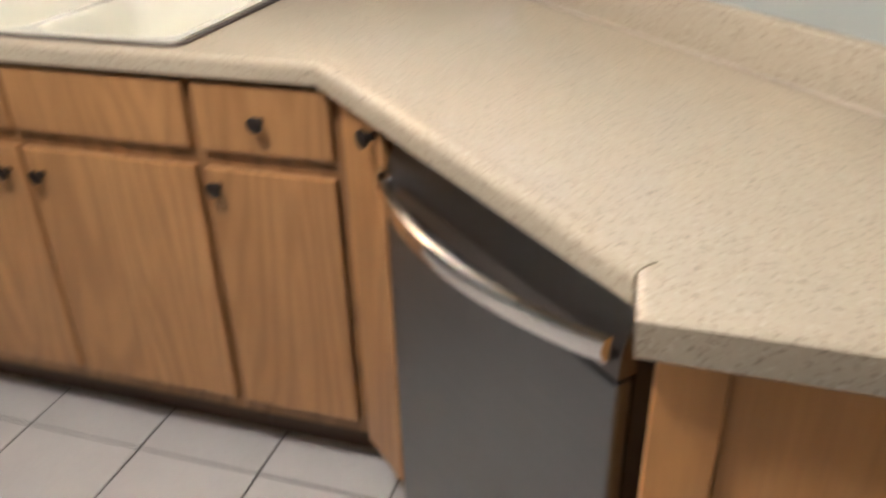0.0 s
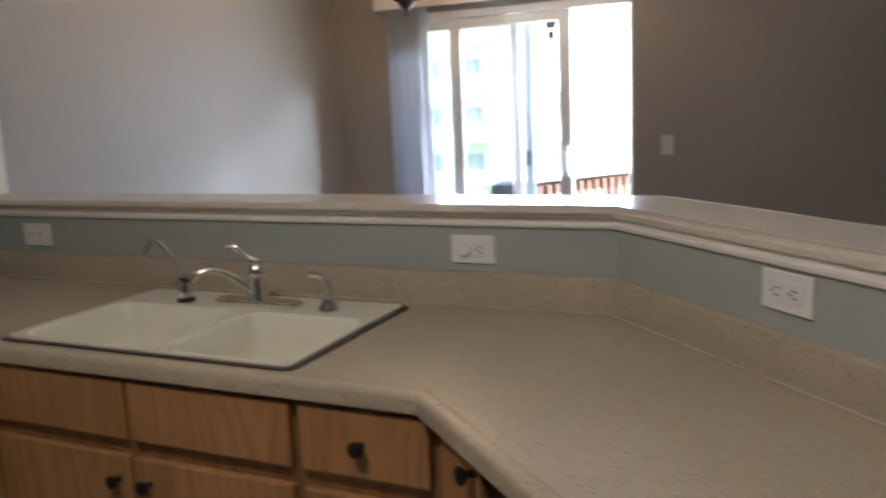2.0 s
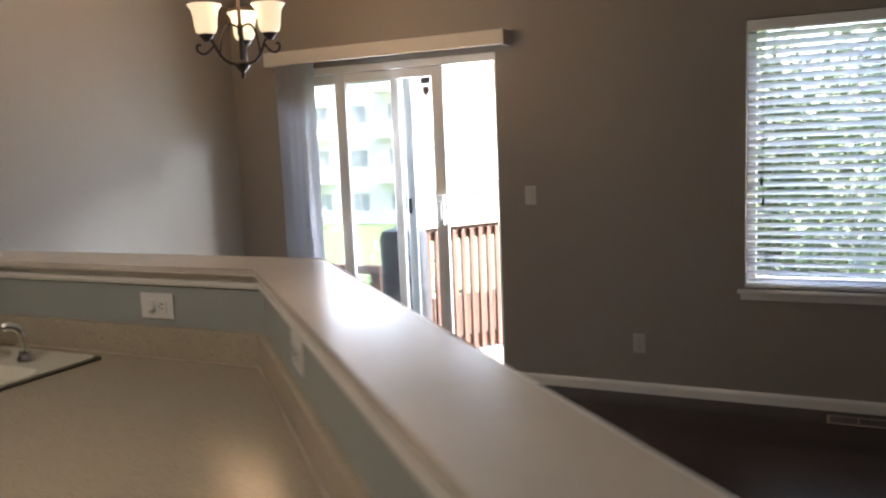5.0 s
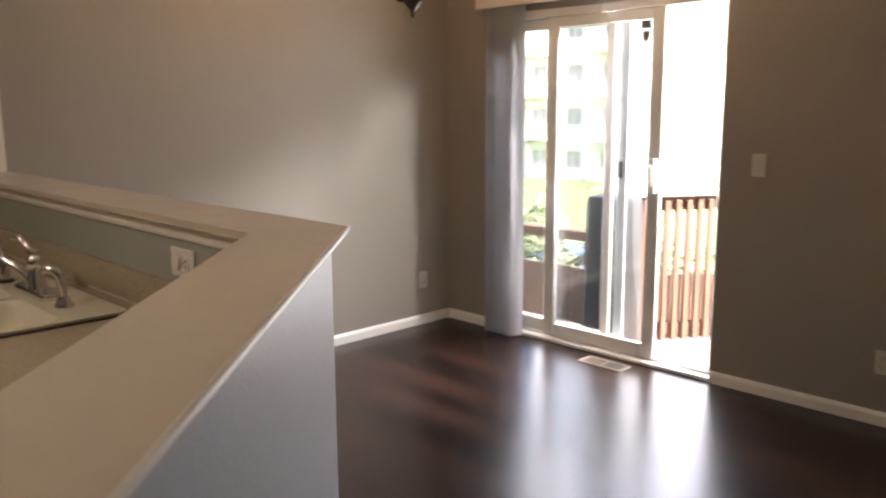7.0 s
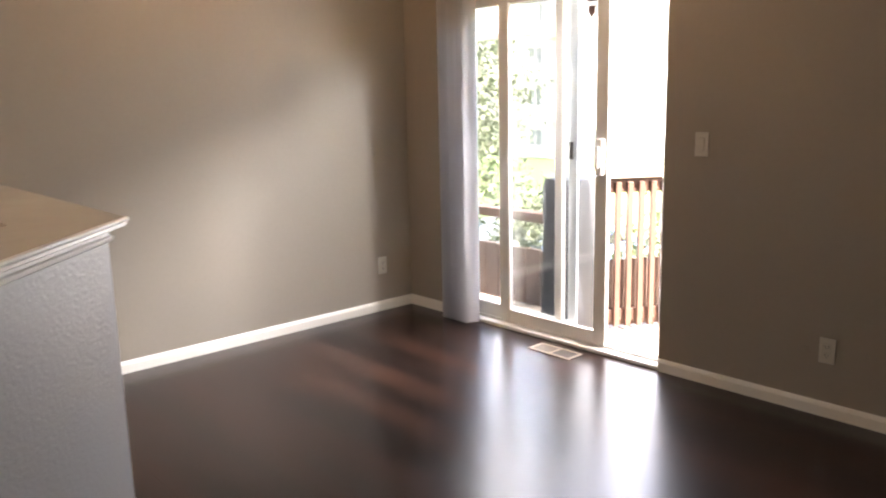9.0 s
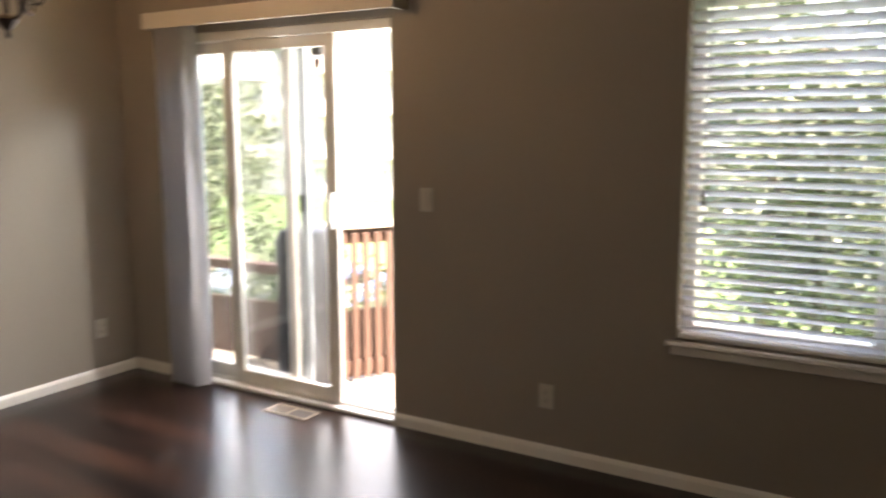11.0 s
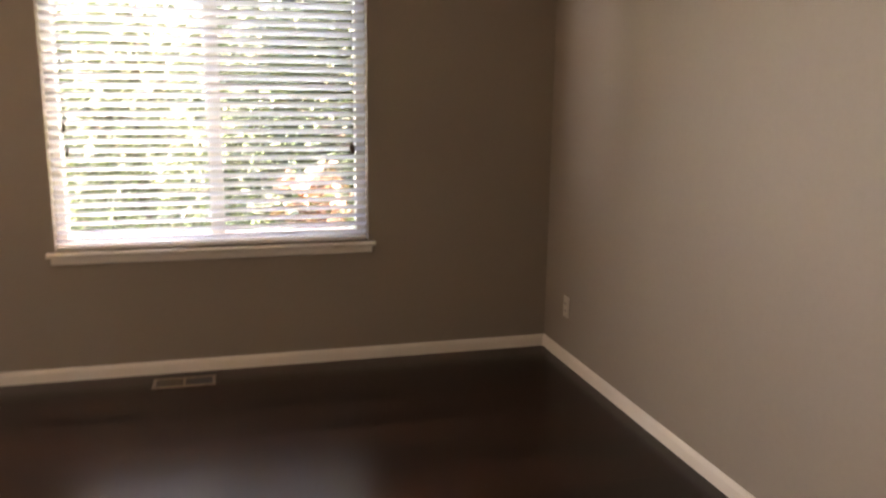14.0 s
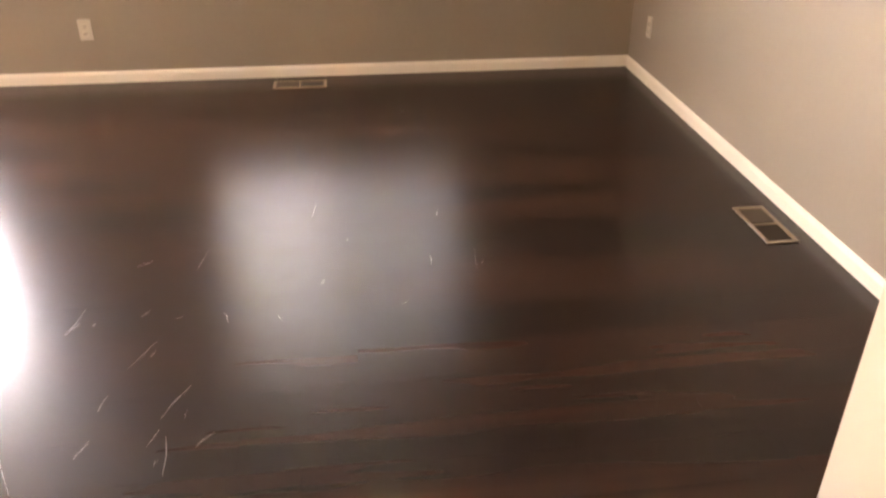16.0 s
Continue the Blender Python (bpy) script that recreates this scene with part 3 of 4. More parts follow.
def outlet(m, sideways=False, plugged=False, colour="white", plastic=PLASTIC):
    ob = thing("wall_outlet", colour + " duplex wall outlet" + (" with a plug cover" if plugged else ""), "outlet", "wall outlets", m @ pose(0, 0, 0, 0, 90 if sideways else 0, 0))
    part("plate", box(bmesh.new(), -0.035, 0.035, -0.006, 0.0, -0.057, 0.057, 0.003, segs=2), plastic, ob)
    for z in (-0.020, 0.020):
        part("socket", box(bmesh.new(), -0.017, 0.017, -0.0085, -0.0055, z - 0.014, z + 0.014, 0.004, segs=2), plastic, ob)
        if plugged and z < 0:
            part("plug_cover", lathe(bmesh.new(), [(0.017, 0), (0.017, 0.006), (0.014, 0.009)], 20, pose(0, -0.008, z, 90)), plastic, ob, "round plug cover", True)
            continue
        bm = bmesh.new()
        box(bm, -0.0075, -0.0050, -0.0096, -0.0083, z - 0.004, z + 0.006)
        box(bm, 0.0050, 0.0075, -0.0096, -0.0083, z - 0.003, z + 0.005)
        box(bm, -0.002, 0.002, -0.0096, -0.0083, z - 0.011, z - 0.007)
        part("slots", bm, SLOT, ob)
    return ob


outlet(pose(2.193, -3.059, 1.104), True, True)
outlet(pose(0.705, -3.059, 1.104), True)
outlet(pose(2.907, -3.424, 1.118, 0, 0, -45), True)
outlet(pose(0.001, -3.545, 1.205, 0, 0, 90))
outlet(pose(0.001, -0.250, 0.308, 0, 0, 90), colour="almond", plastic=ALMOND)
outlet(pose(2.828, -0.001, 0.300), colour="almond", plastic=ALMOND)
outlet(pose(XR - 0.001, -0.298, 0.305, 0, 0, -90), colour="almond", plastic=ALMOND)
sw = thing("light_switch", "almond rocker light switch", "light switch", "", pose(2.186, -0.001, 1.172))
part("plate", box(bmesh.new(), -0.035, 0.035, -0.006, 0.0, -0.057, 0.057, 0.003, segs=2), ALMOND, sw)
part("rocker", box(bmesh.new(), -0.016, 0.016, -0.011, -0.0055, -0.033, 0.033, 0.003), ALMOND, sw)
bm = box(bmesh.new(), -0.012, 0.012, -0.005, 0, -0.012, 0.012, 0.002)
solid("cable_jack", bm, TAUPE, "small painted wall jack beside an outlet", "wall jack", m=pose(2.735, -0.001, 0.29))


# ---- floor registers ----
def register(m):
    ob = thing("floor_register", "tan metal floor register with a half open grille", "floor vent", "floor registers", m)
    bm = bmesh.new()
    for a, b, c, d in ((-0.148, 0.148, -0.064, -0.048), (-0.148, 0.148, 0.048, 0.064), (-0.148, -0.132, -0.048, 0.048), (0.132, 0.148, -0.048, 0.048), (-0.006, 0.006, -0.048, 0.048)):
        box(bm, a, b, c, d, 0.001, 0.006, 0.0015)
    part("frame", bm, REGISTER, ob)
    # Black sheet puts the duct's shade into colour; no hole is cut.
    part("well", box(bmesh.new(), -0.132, 0.132, -0.048, 0.048, 0.0008, 0.0016), BLACK, ob, "black sheet for the shade inside the duct")
    for side in (-1, 1):
        for i in range(9):
            x = side * (0.019 + i * 0.0128)
            part("slat", box(bmesh.new(), -0.0014 if side > 0 else -0.0056, 0.0014 if side > 0 else 0.0056, -0.048, 0.048, -0.001, 0.001), LOUVRE, ob, m=pose(x, 0, 0.0042, 0, 18 if side > 0 else 4, 0))
    return ob


register(pose(1.405, -0.135, 0.0))
register(pose(3.970, -0.160, 0.0))
register(pose(5.785, -2.083, 0.0, 0, 0, -90))

# ---- kitchen: base units ----


def knob(parent, x, z, y=-0.020):
    part("knob", lathe(bmesh.new(), [(0.007, 0), (0.006, 0.010), (0.010, 0.014), (0.0155, 0.020), (0.0155, 0.025), (0.010, 0.029), (0.003, 0.030)], 18, pose(x, y, z, 90)), KNOB, parent, "dark bronze knob", True)


def slab_front(name, x0, x1, z0, z1, parent, knob_at=None, y=0.0):
    """A drawer front or door with an eased edge and a routed lower lip, on the frame at y."""
    bm = box(bmesh.new(), x0, x1, y - 0.020, y - 0.001, z0, z1, 0.0045, segs=2)
    box(bm, x0 + 0.002, x1 - 0.002, y - 0.012, y - 0.001, z0 - 0.006, z0 + 0.004, 0.002)
    ob = part(name, bm, OAK, parent)
    if knob_at:
        knob(ob, knob_at[0], knob_at[1], y - 0.020)
    return ob


def base_unit(label, m, width, fronts, depth=0.56, top=0.923):
    """Frame at y = 0, body behind it, recessed toe kick. fronts: kind, x0, x1, z0, z1, knob."""
    ob = thing("base_cabinet", label, "cabinet", "kitchen base cabinets", m)
    bm = box(bmesh.new(), 0.0005, width - 0.0005, 0.0, depth, 0.135, top)
    if top < 0.9:
        box(bm, 0.0005, width - 0.0005, 0.0, 0.018, top, 0.923)
    part("body", bm, OAKDARK, ob)
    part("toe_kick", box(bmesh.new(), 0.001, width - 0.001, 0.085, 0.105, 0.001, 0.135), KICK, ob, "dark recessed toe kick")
    for kind, x0, x1, z0, z1, k in fronts:
        slab_front(kind, x0, x1, z0, z1, ob, k)
    return ob


FY = -3.642
DZ0, DZ1, TZ0, TZ1 = 0.178, 0.745, 0.782, 0.912
base_unit("oak base cabinet with one drawer and door", pose(0.850, FY, 0), 0.365, [
    ("drawer_front", 0.012, 0.355, TZ0 - 0.02, TZ1, (0.18, 0.845)), ("door", 0.012, 0.355, DZ0, DZ1 - 0.02, (0.315, 0.665))])
base_unit("oak sink base cabinet with two doors", pose(1.217, FY, 0), 0.838, [
    ("false_front", 0.010, 0.414, TZ0, TZ1, None), ("false_front", 0.427, 0.830, TZ0, TZ1, None),
    ("door", 0.010, 0.414, DZ0, DZ1, (0.380, 0.690)), ("door", 0.427, 0.830, DZ0, DZ1, (0.465, 0.690))], top=0.72)
base_unit("oak base cabinet with one drawer and door", pose(2.057, FY, 0), 0.300, [
    ("drawer_front", 0.012, 0.283, TZ0, TZ1, (0.148, 0.849)), ("door", 0.012, 0.283, DZ0, DZ1, (0.040, 0.710))])
AX, AY, AT = 2.333, -3.672, -42.5
base_unit("narrow oak pull-out beside the dishwasher", pose(AX, AY, 0, 0, 0, AT) @ pose(0.026, 0.030, 0), 0.180, [("pullout_front", 0.030, 0.178, DZ0, TZ1, (0.160, 0.895))], 0.12)
# corner filler by the range
ob = thing("corner_filler", "oak corner panel beside the range", "cabinet panel")
part("panel", prism(bmesh.new(), [(0.02, -3.700), (0.720, -3.700), (0.785, -3.674), (0.849, FY), (0.849, -3.30), (0.02, -3.30)], 0.135, 0.923), OAKDARK, ob)
part("stile", box(bmesh.new(), 0.0, 0.105, -0.016, 0.0, 0.14, 0.92, 0.003), OAK, ob, m=pose(0.735, -3.696, 0, 0, 0, 24))
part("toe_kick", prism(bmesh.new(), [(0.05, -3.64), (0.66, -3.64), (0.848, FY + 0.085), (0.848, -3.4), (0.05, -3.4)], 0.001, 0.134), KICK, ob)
# end unit past the dishwasher
ob = thing("end_panel", "oak end panel of the counter run", "cabinet panel")
part("panel", prism(bmesh.new(), [(2.938, -4.262), (3.715, -4.262), (3.715, -4.246), (3.10, -3.72), (2.938, -4.20)], 0.02, 0.923), HONEY, ob)
part("stile", box(bmesh.new(), 2.934, 3.000, -4.272, -4.262, 0.02, 0.923, 0.003), HONEY, ob)

# ---- dishwasher ----
dw = thing("dishwasher", "stainless steel dishwasher with a bowed bar handle", "dishwasher", m=pose(AX, AY, 0, 0, 0, AT) @ pose(0.212, 0.030, 0))
W = 0.550
part("body", box(bmesh.new(), 0.004, W - 0.004, 0.004, 0.40, 0.10, 0.905), BLACK, dw)
part("kick_plate", box(bmesh.new(), 0.004, W - 0.004, 0.06, 0.08, 0.001, 0.10), BLACK, dw)
part("door_panel", box(bmesh.new(), 0.003, W - 0.003, -0.022, 0.003, 0.115, 0.800, 0.006, segs=2), STEEL, dw)
bm = bmesh.new()
prof = [(0.003, 0.806), (-0.022, 0.806), (-0.020, 0.84), (-0.004, 0.885), (0.003, 0.900)]
a = [bm.verts.new((0.003, y, z)) for y, z in prof]
b = [bm.verts.new((W - 0.003, y, z)) for y, z in prof]
bm.faces.new(a)
bm.faces.new(b[::-1])
for i in range(5):
    bm.faces.new((a[i], b[i], b[(i + 1) % 5], a[(i + 1) % 5]))
part("control_panel", bm, STEELDARK, dw, "dark slanted top panel")
bm = bmesh.new()
pts = [(0.012 + (W - 0.024) * t, -0.030 - 0.055 * math.sin(math.pi * t) ** 0.8, 0.846) for t in (i / 16 for i in range(17))]
rows = []
for i, p in enumerate(pts):
    w = 0.014
    rows.append([bm.verts.new((p[0], p[1] + dy, p[2] + dz)) for dy, dz in ((-w * 0.5, -w), (w * 0.2, -w * 1.1), (w * 0.5, 0), (w * 0.2, w * 1.1), (-w * 0.5, w), (-w * 0.8, 0))])
for r, s in zip(rows, rows[1:]):
    for i in range(6):
        bm.faces.new((r[i], r[(i + 1) % 6], s[(i + 1) % 6], s[i]))
bm.faces.new(rows[0][::-1])
bm.faces.new(rows[-1])
box(bm, 0.012, 0.034, -0.034, -0.020, 0.824, 0.848, 0.003)
box(bm, W - 0.034, W - 0.012, -0.034, -0.020, 0.824, 0.848, 0.003)
part("handle", bm, CHROME, dw, "bowed chrome bar handle", True)

# ---- worktop with sink cut-out ----


def rounded(cx, cy, w, h, r, n=5):
    pts = []
    for sx, sy, a0 in ((1, 1, 0), (-1, 1, 90), (-1, -1, 180), (1, -1, 270)):
        for i in range(n + 1):
            a = radians(a0 + 90 * i / n)
            pts.append((cx + sx * (w / 2 - r) + r * math.cos(a), cy + sy * (h / 2 - r) + r * math.sin(a)))
    return pts


def plate(bm, outline, holes, z, thick):
    """A flat plate with holes, z at its top."""
    edges = []
    for loop in [outline] + holes:
        vs = [bm.verts.new((x, y, z)) for x, y in loop]
        edges += [bm.edges.new((vs[i], vs[(i + 1) % len(vs)])) for i in range(len(vs))]
    faces = [g for g in bmesh.ops.triangle_fill(bm, edges=edges, use_beauty=True)["geom"] if isinstance(g, bmesh.types.BMFace)]
    ext = bmesh.ops.extrude_face_region(bm, geom=faces)["geom"]
    bmesh.ops.translate(bm, verts=[g for g in ext if isinstance(g, bmesh.types.BMVert)], vec=(0, 0, -thick))
    return bm


SX, SY, SW, SH = 1.642, -3.378, 0.790, 0.500
WE = (-0.516 - END, END)
outline = [(0.002, -3.704), (0.735, -3.704), (0.800, -3.686), (0.870, -3.664), (2.329, -3.664), (2.912, -4.207), (2.919, -4.288), (WE[0], -4.288), WE, (2.5415, -3.0585), (0.002, -3.0585)]
top = thing("worktop", "speckled tan laminate worktop with rolled edge", "worktop")
part("slab", plate(bmesh.new(), outline, [rounded(SX, SY, SW - 0.03, SH - 0.03, 0.05)], ZC, 0.040), COUNTER, top)
ROLL = [(-0.004, ZC - 0.041), (0.006, ZC - 0.041), (0.011, ZC - 0.036), (0.012, ZC - 0.012), (0.009, ZC - 0.003), (0.003, ZC + 0.0015), (-0.010, ZC + 0.003), (-0.018, ZC + 0.0008), (-0.004, ZC - 0.008)]
part("rolled_edge", strip(bmesh.new(), outline[1:6], ROLL), COUNTER, top, smooth=True)
part("end_edge", strip(bmesh.new(), outline[5:8], [(-0.004, ZC - 0.041), (0.004, ZC - 0.041), (0.005, ZC - 0.002), (-0.004, ZC + 0.001)]), COUNTER, top)
SPLASH = [(0.0, ZC + 0.0005), (0.021, ZC + 0.0005), (0.021, 1.040), (0.018, 1.047), (0.010, 1.050), (0.0, 1.050)]
part("backsplash", strip(bmesh.new(), [(0.001, -3.0585), (2.5415, -3.0585), WE], SPLASH), COUNTER, top, smooth=True)
part("backsplash", strip(bmesh.new(), [(0.001, -3.704), (0.001, -3.082)], SPLASH), COUNTER, top, smooth=True)

CAULK = [(0.0205, ZC + 0.001), (0.0245, ZC + 0.001), (0.0235, ZC + 0.0035), (0.0205, ZC + 0.005)]
part("caulk_line", strip(bmesh.new(), [(0.022, -3.0585), (2.5415, -3.0585), WE], CAULK), CAULKED, top, "pale caulk along the backsplash")
# ---- sink ----
sink = thing("kitchen_sink", "bisque double-bowl drop-in sink with dark rim", "sink")
bm = plate(bmesh.new(), rounded(SX, SY, SW + 0.020, SH + 0.020, 0.028), [rounded(SX, SY, SW - 0.012, SH - 0.012, 0.020)], ZC + 0.0045, 0.004)
part("gasket", bm, BROWNRIM, sink, "dark brown metal rim")
BOWLS = [(1.472, -3.447, 0.400, 0.330), (1.856, -3.447, 0.318, 0.330)]
bm = plate(bmesh.new(), rounded(SX, SY, SW - 0.006, SH - 0.006, 0.022), [rounded(x, y, w, h, 0.040) for x, y, w, h in BOWLS], ZC + 0.009, 0.008)
part("rim", bm, BISQUE, sink)
for x, y, w, h in BOWLS:
    bm = bmesh.new()
    rings = []
    for dw_, z in ((-0.008, ZC + 0.003), (0.0, ZC + 0.0085), (0.012, ZC + 0.000), (0.020, ZC - 0.05), (0.034, ZC - 0.15), (0.070, ZC - 0.178), (0.20, ZC - 0.185)):
        rings.append([bm.verts.new((*p, z)) for p in rounded(x, y, w - dw_, h - dw_, max(0.040 - dw_ * 0.1, 0.028))])
    for r, s in zip(rings, rings[1:]):
        for i in range(len(r)):
            bm.faces.new((r[i], r[(i + 1) % len(r)], s[(i + 1) % len(r)], s[i]))
    bm.faces.new(rings[-1])
    bowl = part("bowl", bm, BISQUE, sink, smooth=True)
    part("drain", lathe(bmesh.new(), [(0.042, 0), (0.042, 0.003), (0.034, 0.004), (0.03, 0.001)], 20, pose(x, y, ZC - 0.185)), CHROME, bowl, "chrome drain", True)

# ---- taps ----
ZT = ZC + 0.010
tap = thing("kitchen_tap", "chrome single-lever kitchen tap on a base plate", "tap", m=pose(1.672, -3.228, ZT))
bm = bmesh.new()
prism(bm, rounded(0, 0, 0.255, 0.058, 0.028, 6), 0.0, 0.010)
prism(bm, rounded(0, 0, 0.240, 0.046, 0.022, 6), 0.010, 0.015)
part("base_plate", bm, CHROME, tap, smooth=True)
part("body", lathe(bmesh.new(), [(0.026, 0.014), (0.024, 0.025), (0.021, 0.060), (0.019, 0.072), (0.021, 0.075), (0.021, 0.080), (0.022, 0.086), (0.019, 0.098), (0.014, 0.105), (0.016, 0.109), (0.015, 0.116), (0.006, 0.119)], 22), CHROME, tap, smooth=True)
sp = bend((-0.005, -0.012, 0.034), (-0.066, -0.058, 0.118), (-0.108, -0.094, 0.094), 10) + [(-0.120, -0.104, 0.076)]
part("spout", tube(bmesh.new(), sp, [0.0105] * 4 + [0.0088] * 6 + [0.0095, 0.0105], 14), CHROME, tap, smooth=True)
lv = bend((0, 0, 0.112), (-0.018, -0.007, 0.120), (-0.046, -0.020, 0.150), 7) + [(-0.066, -0.030, 0.149)]
part("lever", tube(bmesh.new(), lv, [0.009, 0.0075, 0.006, 0.0054, 0.0052, 0.0055, 0.007, 0.0085, 0.006], 12), CHROME, tap, smooth=True)

spray = thing("side_sprayer", "chrome side sprayer standing on the sink deck", "sprayer", m=pose(1.880, -3.232, ZT))
part("collar", lathe(bmesh.new(), [(0.024, 0), (0.024, 0.006), (0.018, 0.014), (0.015, 0.026)], 20), CHROME, spray, smooth=True)
part("wand", tube(bmesh.new(), [(0, 0, 0.02), (0, 0, 0.052), (-0.003, -0.003, 0.074), (-0.011, -0.010, 0.090), (-0.024, -0.022, 0.097), (-0.034, -0.031, 0.094)],
                  [0.0095, 0.0105, 0.0115, 0.0125, 0.0125, 0.0125], 14), CHROME, spray, smooth=True)

filt = thing("filter_tap", "slim chrome filtered-water tap with black lever", "tap", m=pose(1.446, -3.240, ZT))
part("foot", lathe(bmesh.new(), [(0.024, 0), (0.024, 0.006), (0.017, 0.010)], 18), BLACK, filt)
part("body", lathe(bmesh.new(), [(0.015, 0.010), (0.015, 0.045), (0.012, 0.052)], 18), CHROME, filt, smooth=True)
part("lever", box(bmesh.new(), -0.012, 0.045, -0.012, 0.012, 0.054, 0.063, 0.004), BLACK, filt)
gp = [(0, 0, 0.05), (0, 0, 0.066), (-0.008, -0.002, 0.082), (-0.042, -0.012, 0.136)] + bend((-0.050, -0.015, 0.148), (-0.074, -0.022, 0.182), (-0.088, -0.028, 0.140), 8) + [(-0.096, -0.030, 0.120)]
part("neck", tube(bmesh.new(), gp, 0.0055, 10), CHROME, filt, smooth=True)

# ---- range, microwave, upper cabinets ----
rng = thing("kitchen_range", "stainless range with black glass cooktop", "range", m=pose(0.0, -4.090, 0))
part("body", box(bmesh.new(), 0.004, 0.690, -0.378, 0.378, 0.09, 0.925, 0.003), STEELDARK, rng)
part("cooktop", box(bmesh.new(), 0.004, 0.735, -0.381, 0.381, 0.926, 0.972, 0.006, segs=2), BLACKGLASS, rng, "black glass cooktop")
part("trim_bar", box(bmesh.new(), 0.692, 0.752, -0.381, 0.381, 0.885, 0.925, 0.008, segs=2), RANGESTEEL, rng, "bright steel strip")
part("oven_door", box(bmesh.new(), 0.692, 0.728, -0.376, 0.376, 0.25, 0.865, 0.006, segs=2), RANGESTEEL, rng)
part("oven_window", box(bmesh.new(), 0.726, 0.732, -0.255, 0.255, 0.33, 0.795, 0.004), BLACKGLASS, rng, "dark oven window")
bm = tube(bmesh.new(), [(0.775, -0.30, 0.83), (0.775, 0.30, 0.83)], 0.011, 12)
for y in (-0.28, 0.28):
    tube(bm, [(0.728, y, 0.83), (0.775, y, 0.83)], 0.009, 8)
part("door_handle", bm, RANGESTEEL, rng, smooth=True)
part("drawer", box(bmesh.new(), 0.692, 0.725, -0.376, 0.376, 0.10, 0.24, 0.005), RANGESTEEL, rng)
part("back_guard", box(bmesh.new(), 0.004, 0.07, -0.378, 0.378, 0.973, 1.08, 0.01), STEELDARK, rng)

mw = thing("microwave", "stainless steel over-range microwave oven", "microwave", m=pose(0.0, -4.035, 1.372))
part("body", box(bmesh.new(), 0.004, 0.385, -0.375, 0.375, 0.0, 0.435, 0.004), RANGESTEEL, mw)
part("door_glass", box(bmesh.new(), 0.383, 0.400, -0.365, 0.21, 0.06, 0.40, 0.006), BLACKGLASS, mw)
part("control_strip", box(bmesh.new(), 0.384, 0.402, 0.225, 0.370, 0.04, 0.42, 0.006), STEELDARK, mw)


def upper_unit(label, m, width, height, doors):
    ob = thing("upper_cabinet", label, "cabinet", "kitchen upper cabinets", m)
    part("body", box(bmesh.new(), 0, width, 0, 0.335, 0, height, 0.002), OAKDARK, ob)
    for x0, x1, k in doors:
        slab_front("door", x0, x1, 0.022, height - 0.02, ob, k)
    return ob


upper_unit("oak upper cabinet with a single slab door", pose(0.352, -3.655, 1.402, 0, 0, 90), 0.630, 0.85, [(0.012, 0.620, (0.04, 0.06))])
upper_unit("short oak cabinet above the microwave", pose(0.352, -4.411, 1.809, 0, 0, 90), 0.753, 0.443, [(0.012, 0.370, (0.34, 0.06)), (0.383, 0.741, (0.41, 0.06))])

# ---- folder on the worktop ----
book = thing("presentation_folder", "navy presentation folder standing on the worktop", "folder", m=pose(0.470, -3.372, ZC + 0.001, 0, 0, 49))
lean = pose(0, 0, 0, -9, 0, 0)
part("cover", box(bmesh.new(), -0.118, 0.118, -0.004, 0.0, 0.0, 0.300, 0.001, lean), NAVY, book)
part("pages", box(bmesh.new(), -0.114, 0.116, 0.0005, 0.010, 0.001, 0.304, 0.0, lean), WHITECARD, book, "white pages")
part("back_support", box(bmesh.new(), -0.118, 0.118, 0.0, 0.003, 0.0, 0.285, 0.0, pose(0, 0.105, 0, 12, 0, 0)), NAVY, book)
part("yellow_band", box(bmesh.new(), -0.118, 0.118, -0.0048, -0.0042, 0.002, 0.032, 0.0, lean), YELLOWCARD, book, "yellow field")
FACE = lean @ pose(0, -0.0041, 0, 90)


def lettering(text, x, z, size, parent, mat_):
    """Raised print in the built-in font, set flush right at x."""
    cu = bpy.data.curves.new("lettering", "FONT")
    cu.body, cu.size, cu.align_x, cu.extrude, cu.shear, cu.offset = text, size, "RIGHT", 0.0002, 0.18, size * 0.012
    cu.resolution_u = 2
    source = bpy.data.objects.new("lettering", cu)
    me = bpy.data.meshes.new_from_object(source)
    bpy.data.objects.remove(source)
    me.materials.append(mat_)
    ob = new("lettering", me)
    ob.parent = parent
    ob.matrix_local = FACE @ pose(x, z, 0.0003)
    return ob


lettering("Property", 0.088, 0.222, 0.0158, book, PALEINK)
lettering("Management and", 0.090, 0.206, 0.0158, book, PALEINK)
lettering("Real Estate", 0.091, 0.190, 0.0158, book, PALEINK)
bm = bmesh.new()
box(bm, -0.012, 0.018, -0.0048, -0.0042, 0.2225, 0.2315, 0.0, lean)
box(bm, -0.025, 0.112, -0.0048, -0.0042, 0.1795, 0.181, 0.0, lean)
box(bm, -0.036, 0.060, -0.0048, -0.0042, 0.1705, 0.1715, 0.0, lean)
box(bm, 0.0965, 0.098, -0.0048, -0.0042, 0.112, 0.206, 0.0, lean)
part("printed_lines", bm, PALEINK, book, "pale printed lines")
bm = prism(bmesh.new(), [(0.0, 0.035), (0.027, 0.035), (0.027, 0.070), (0.008, 0.112), (0.0, 0.082)], 0.0, 0.0005)
prism(bm, [(0.0272, 0.035), (0.114, 0.035), (0.114, 0.068), (0.0272, 0.068)], 0.0, 0.0005)
prism(bm, [(0.052, 0.0695), (0.082, 0.0695), (0.083, 0.094), (0.070, 0.110), (0.052, 0.094)], 0.0, 0.0009)
part("printed_house", bm, WHITECARD, book, "printed white house", m=FACE)
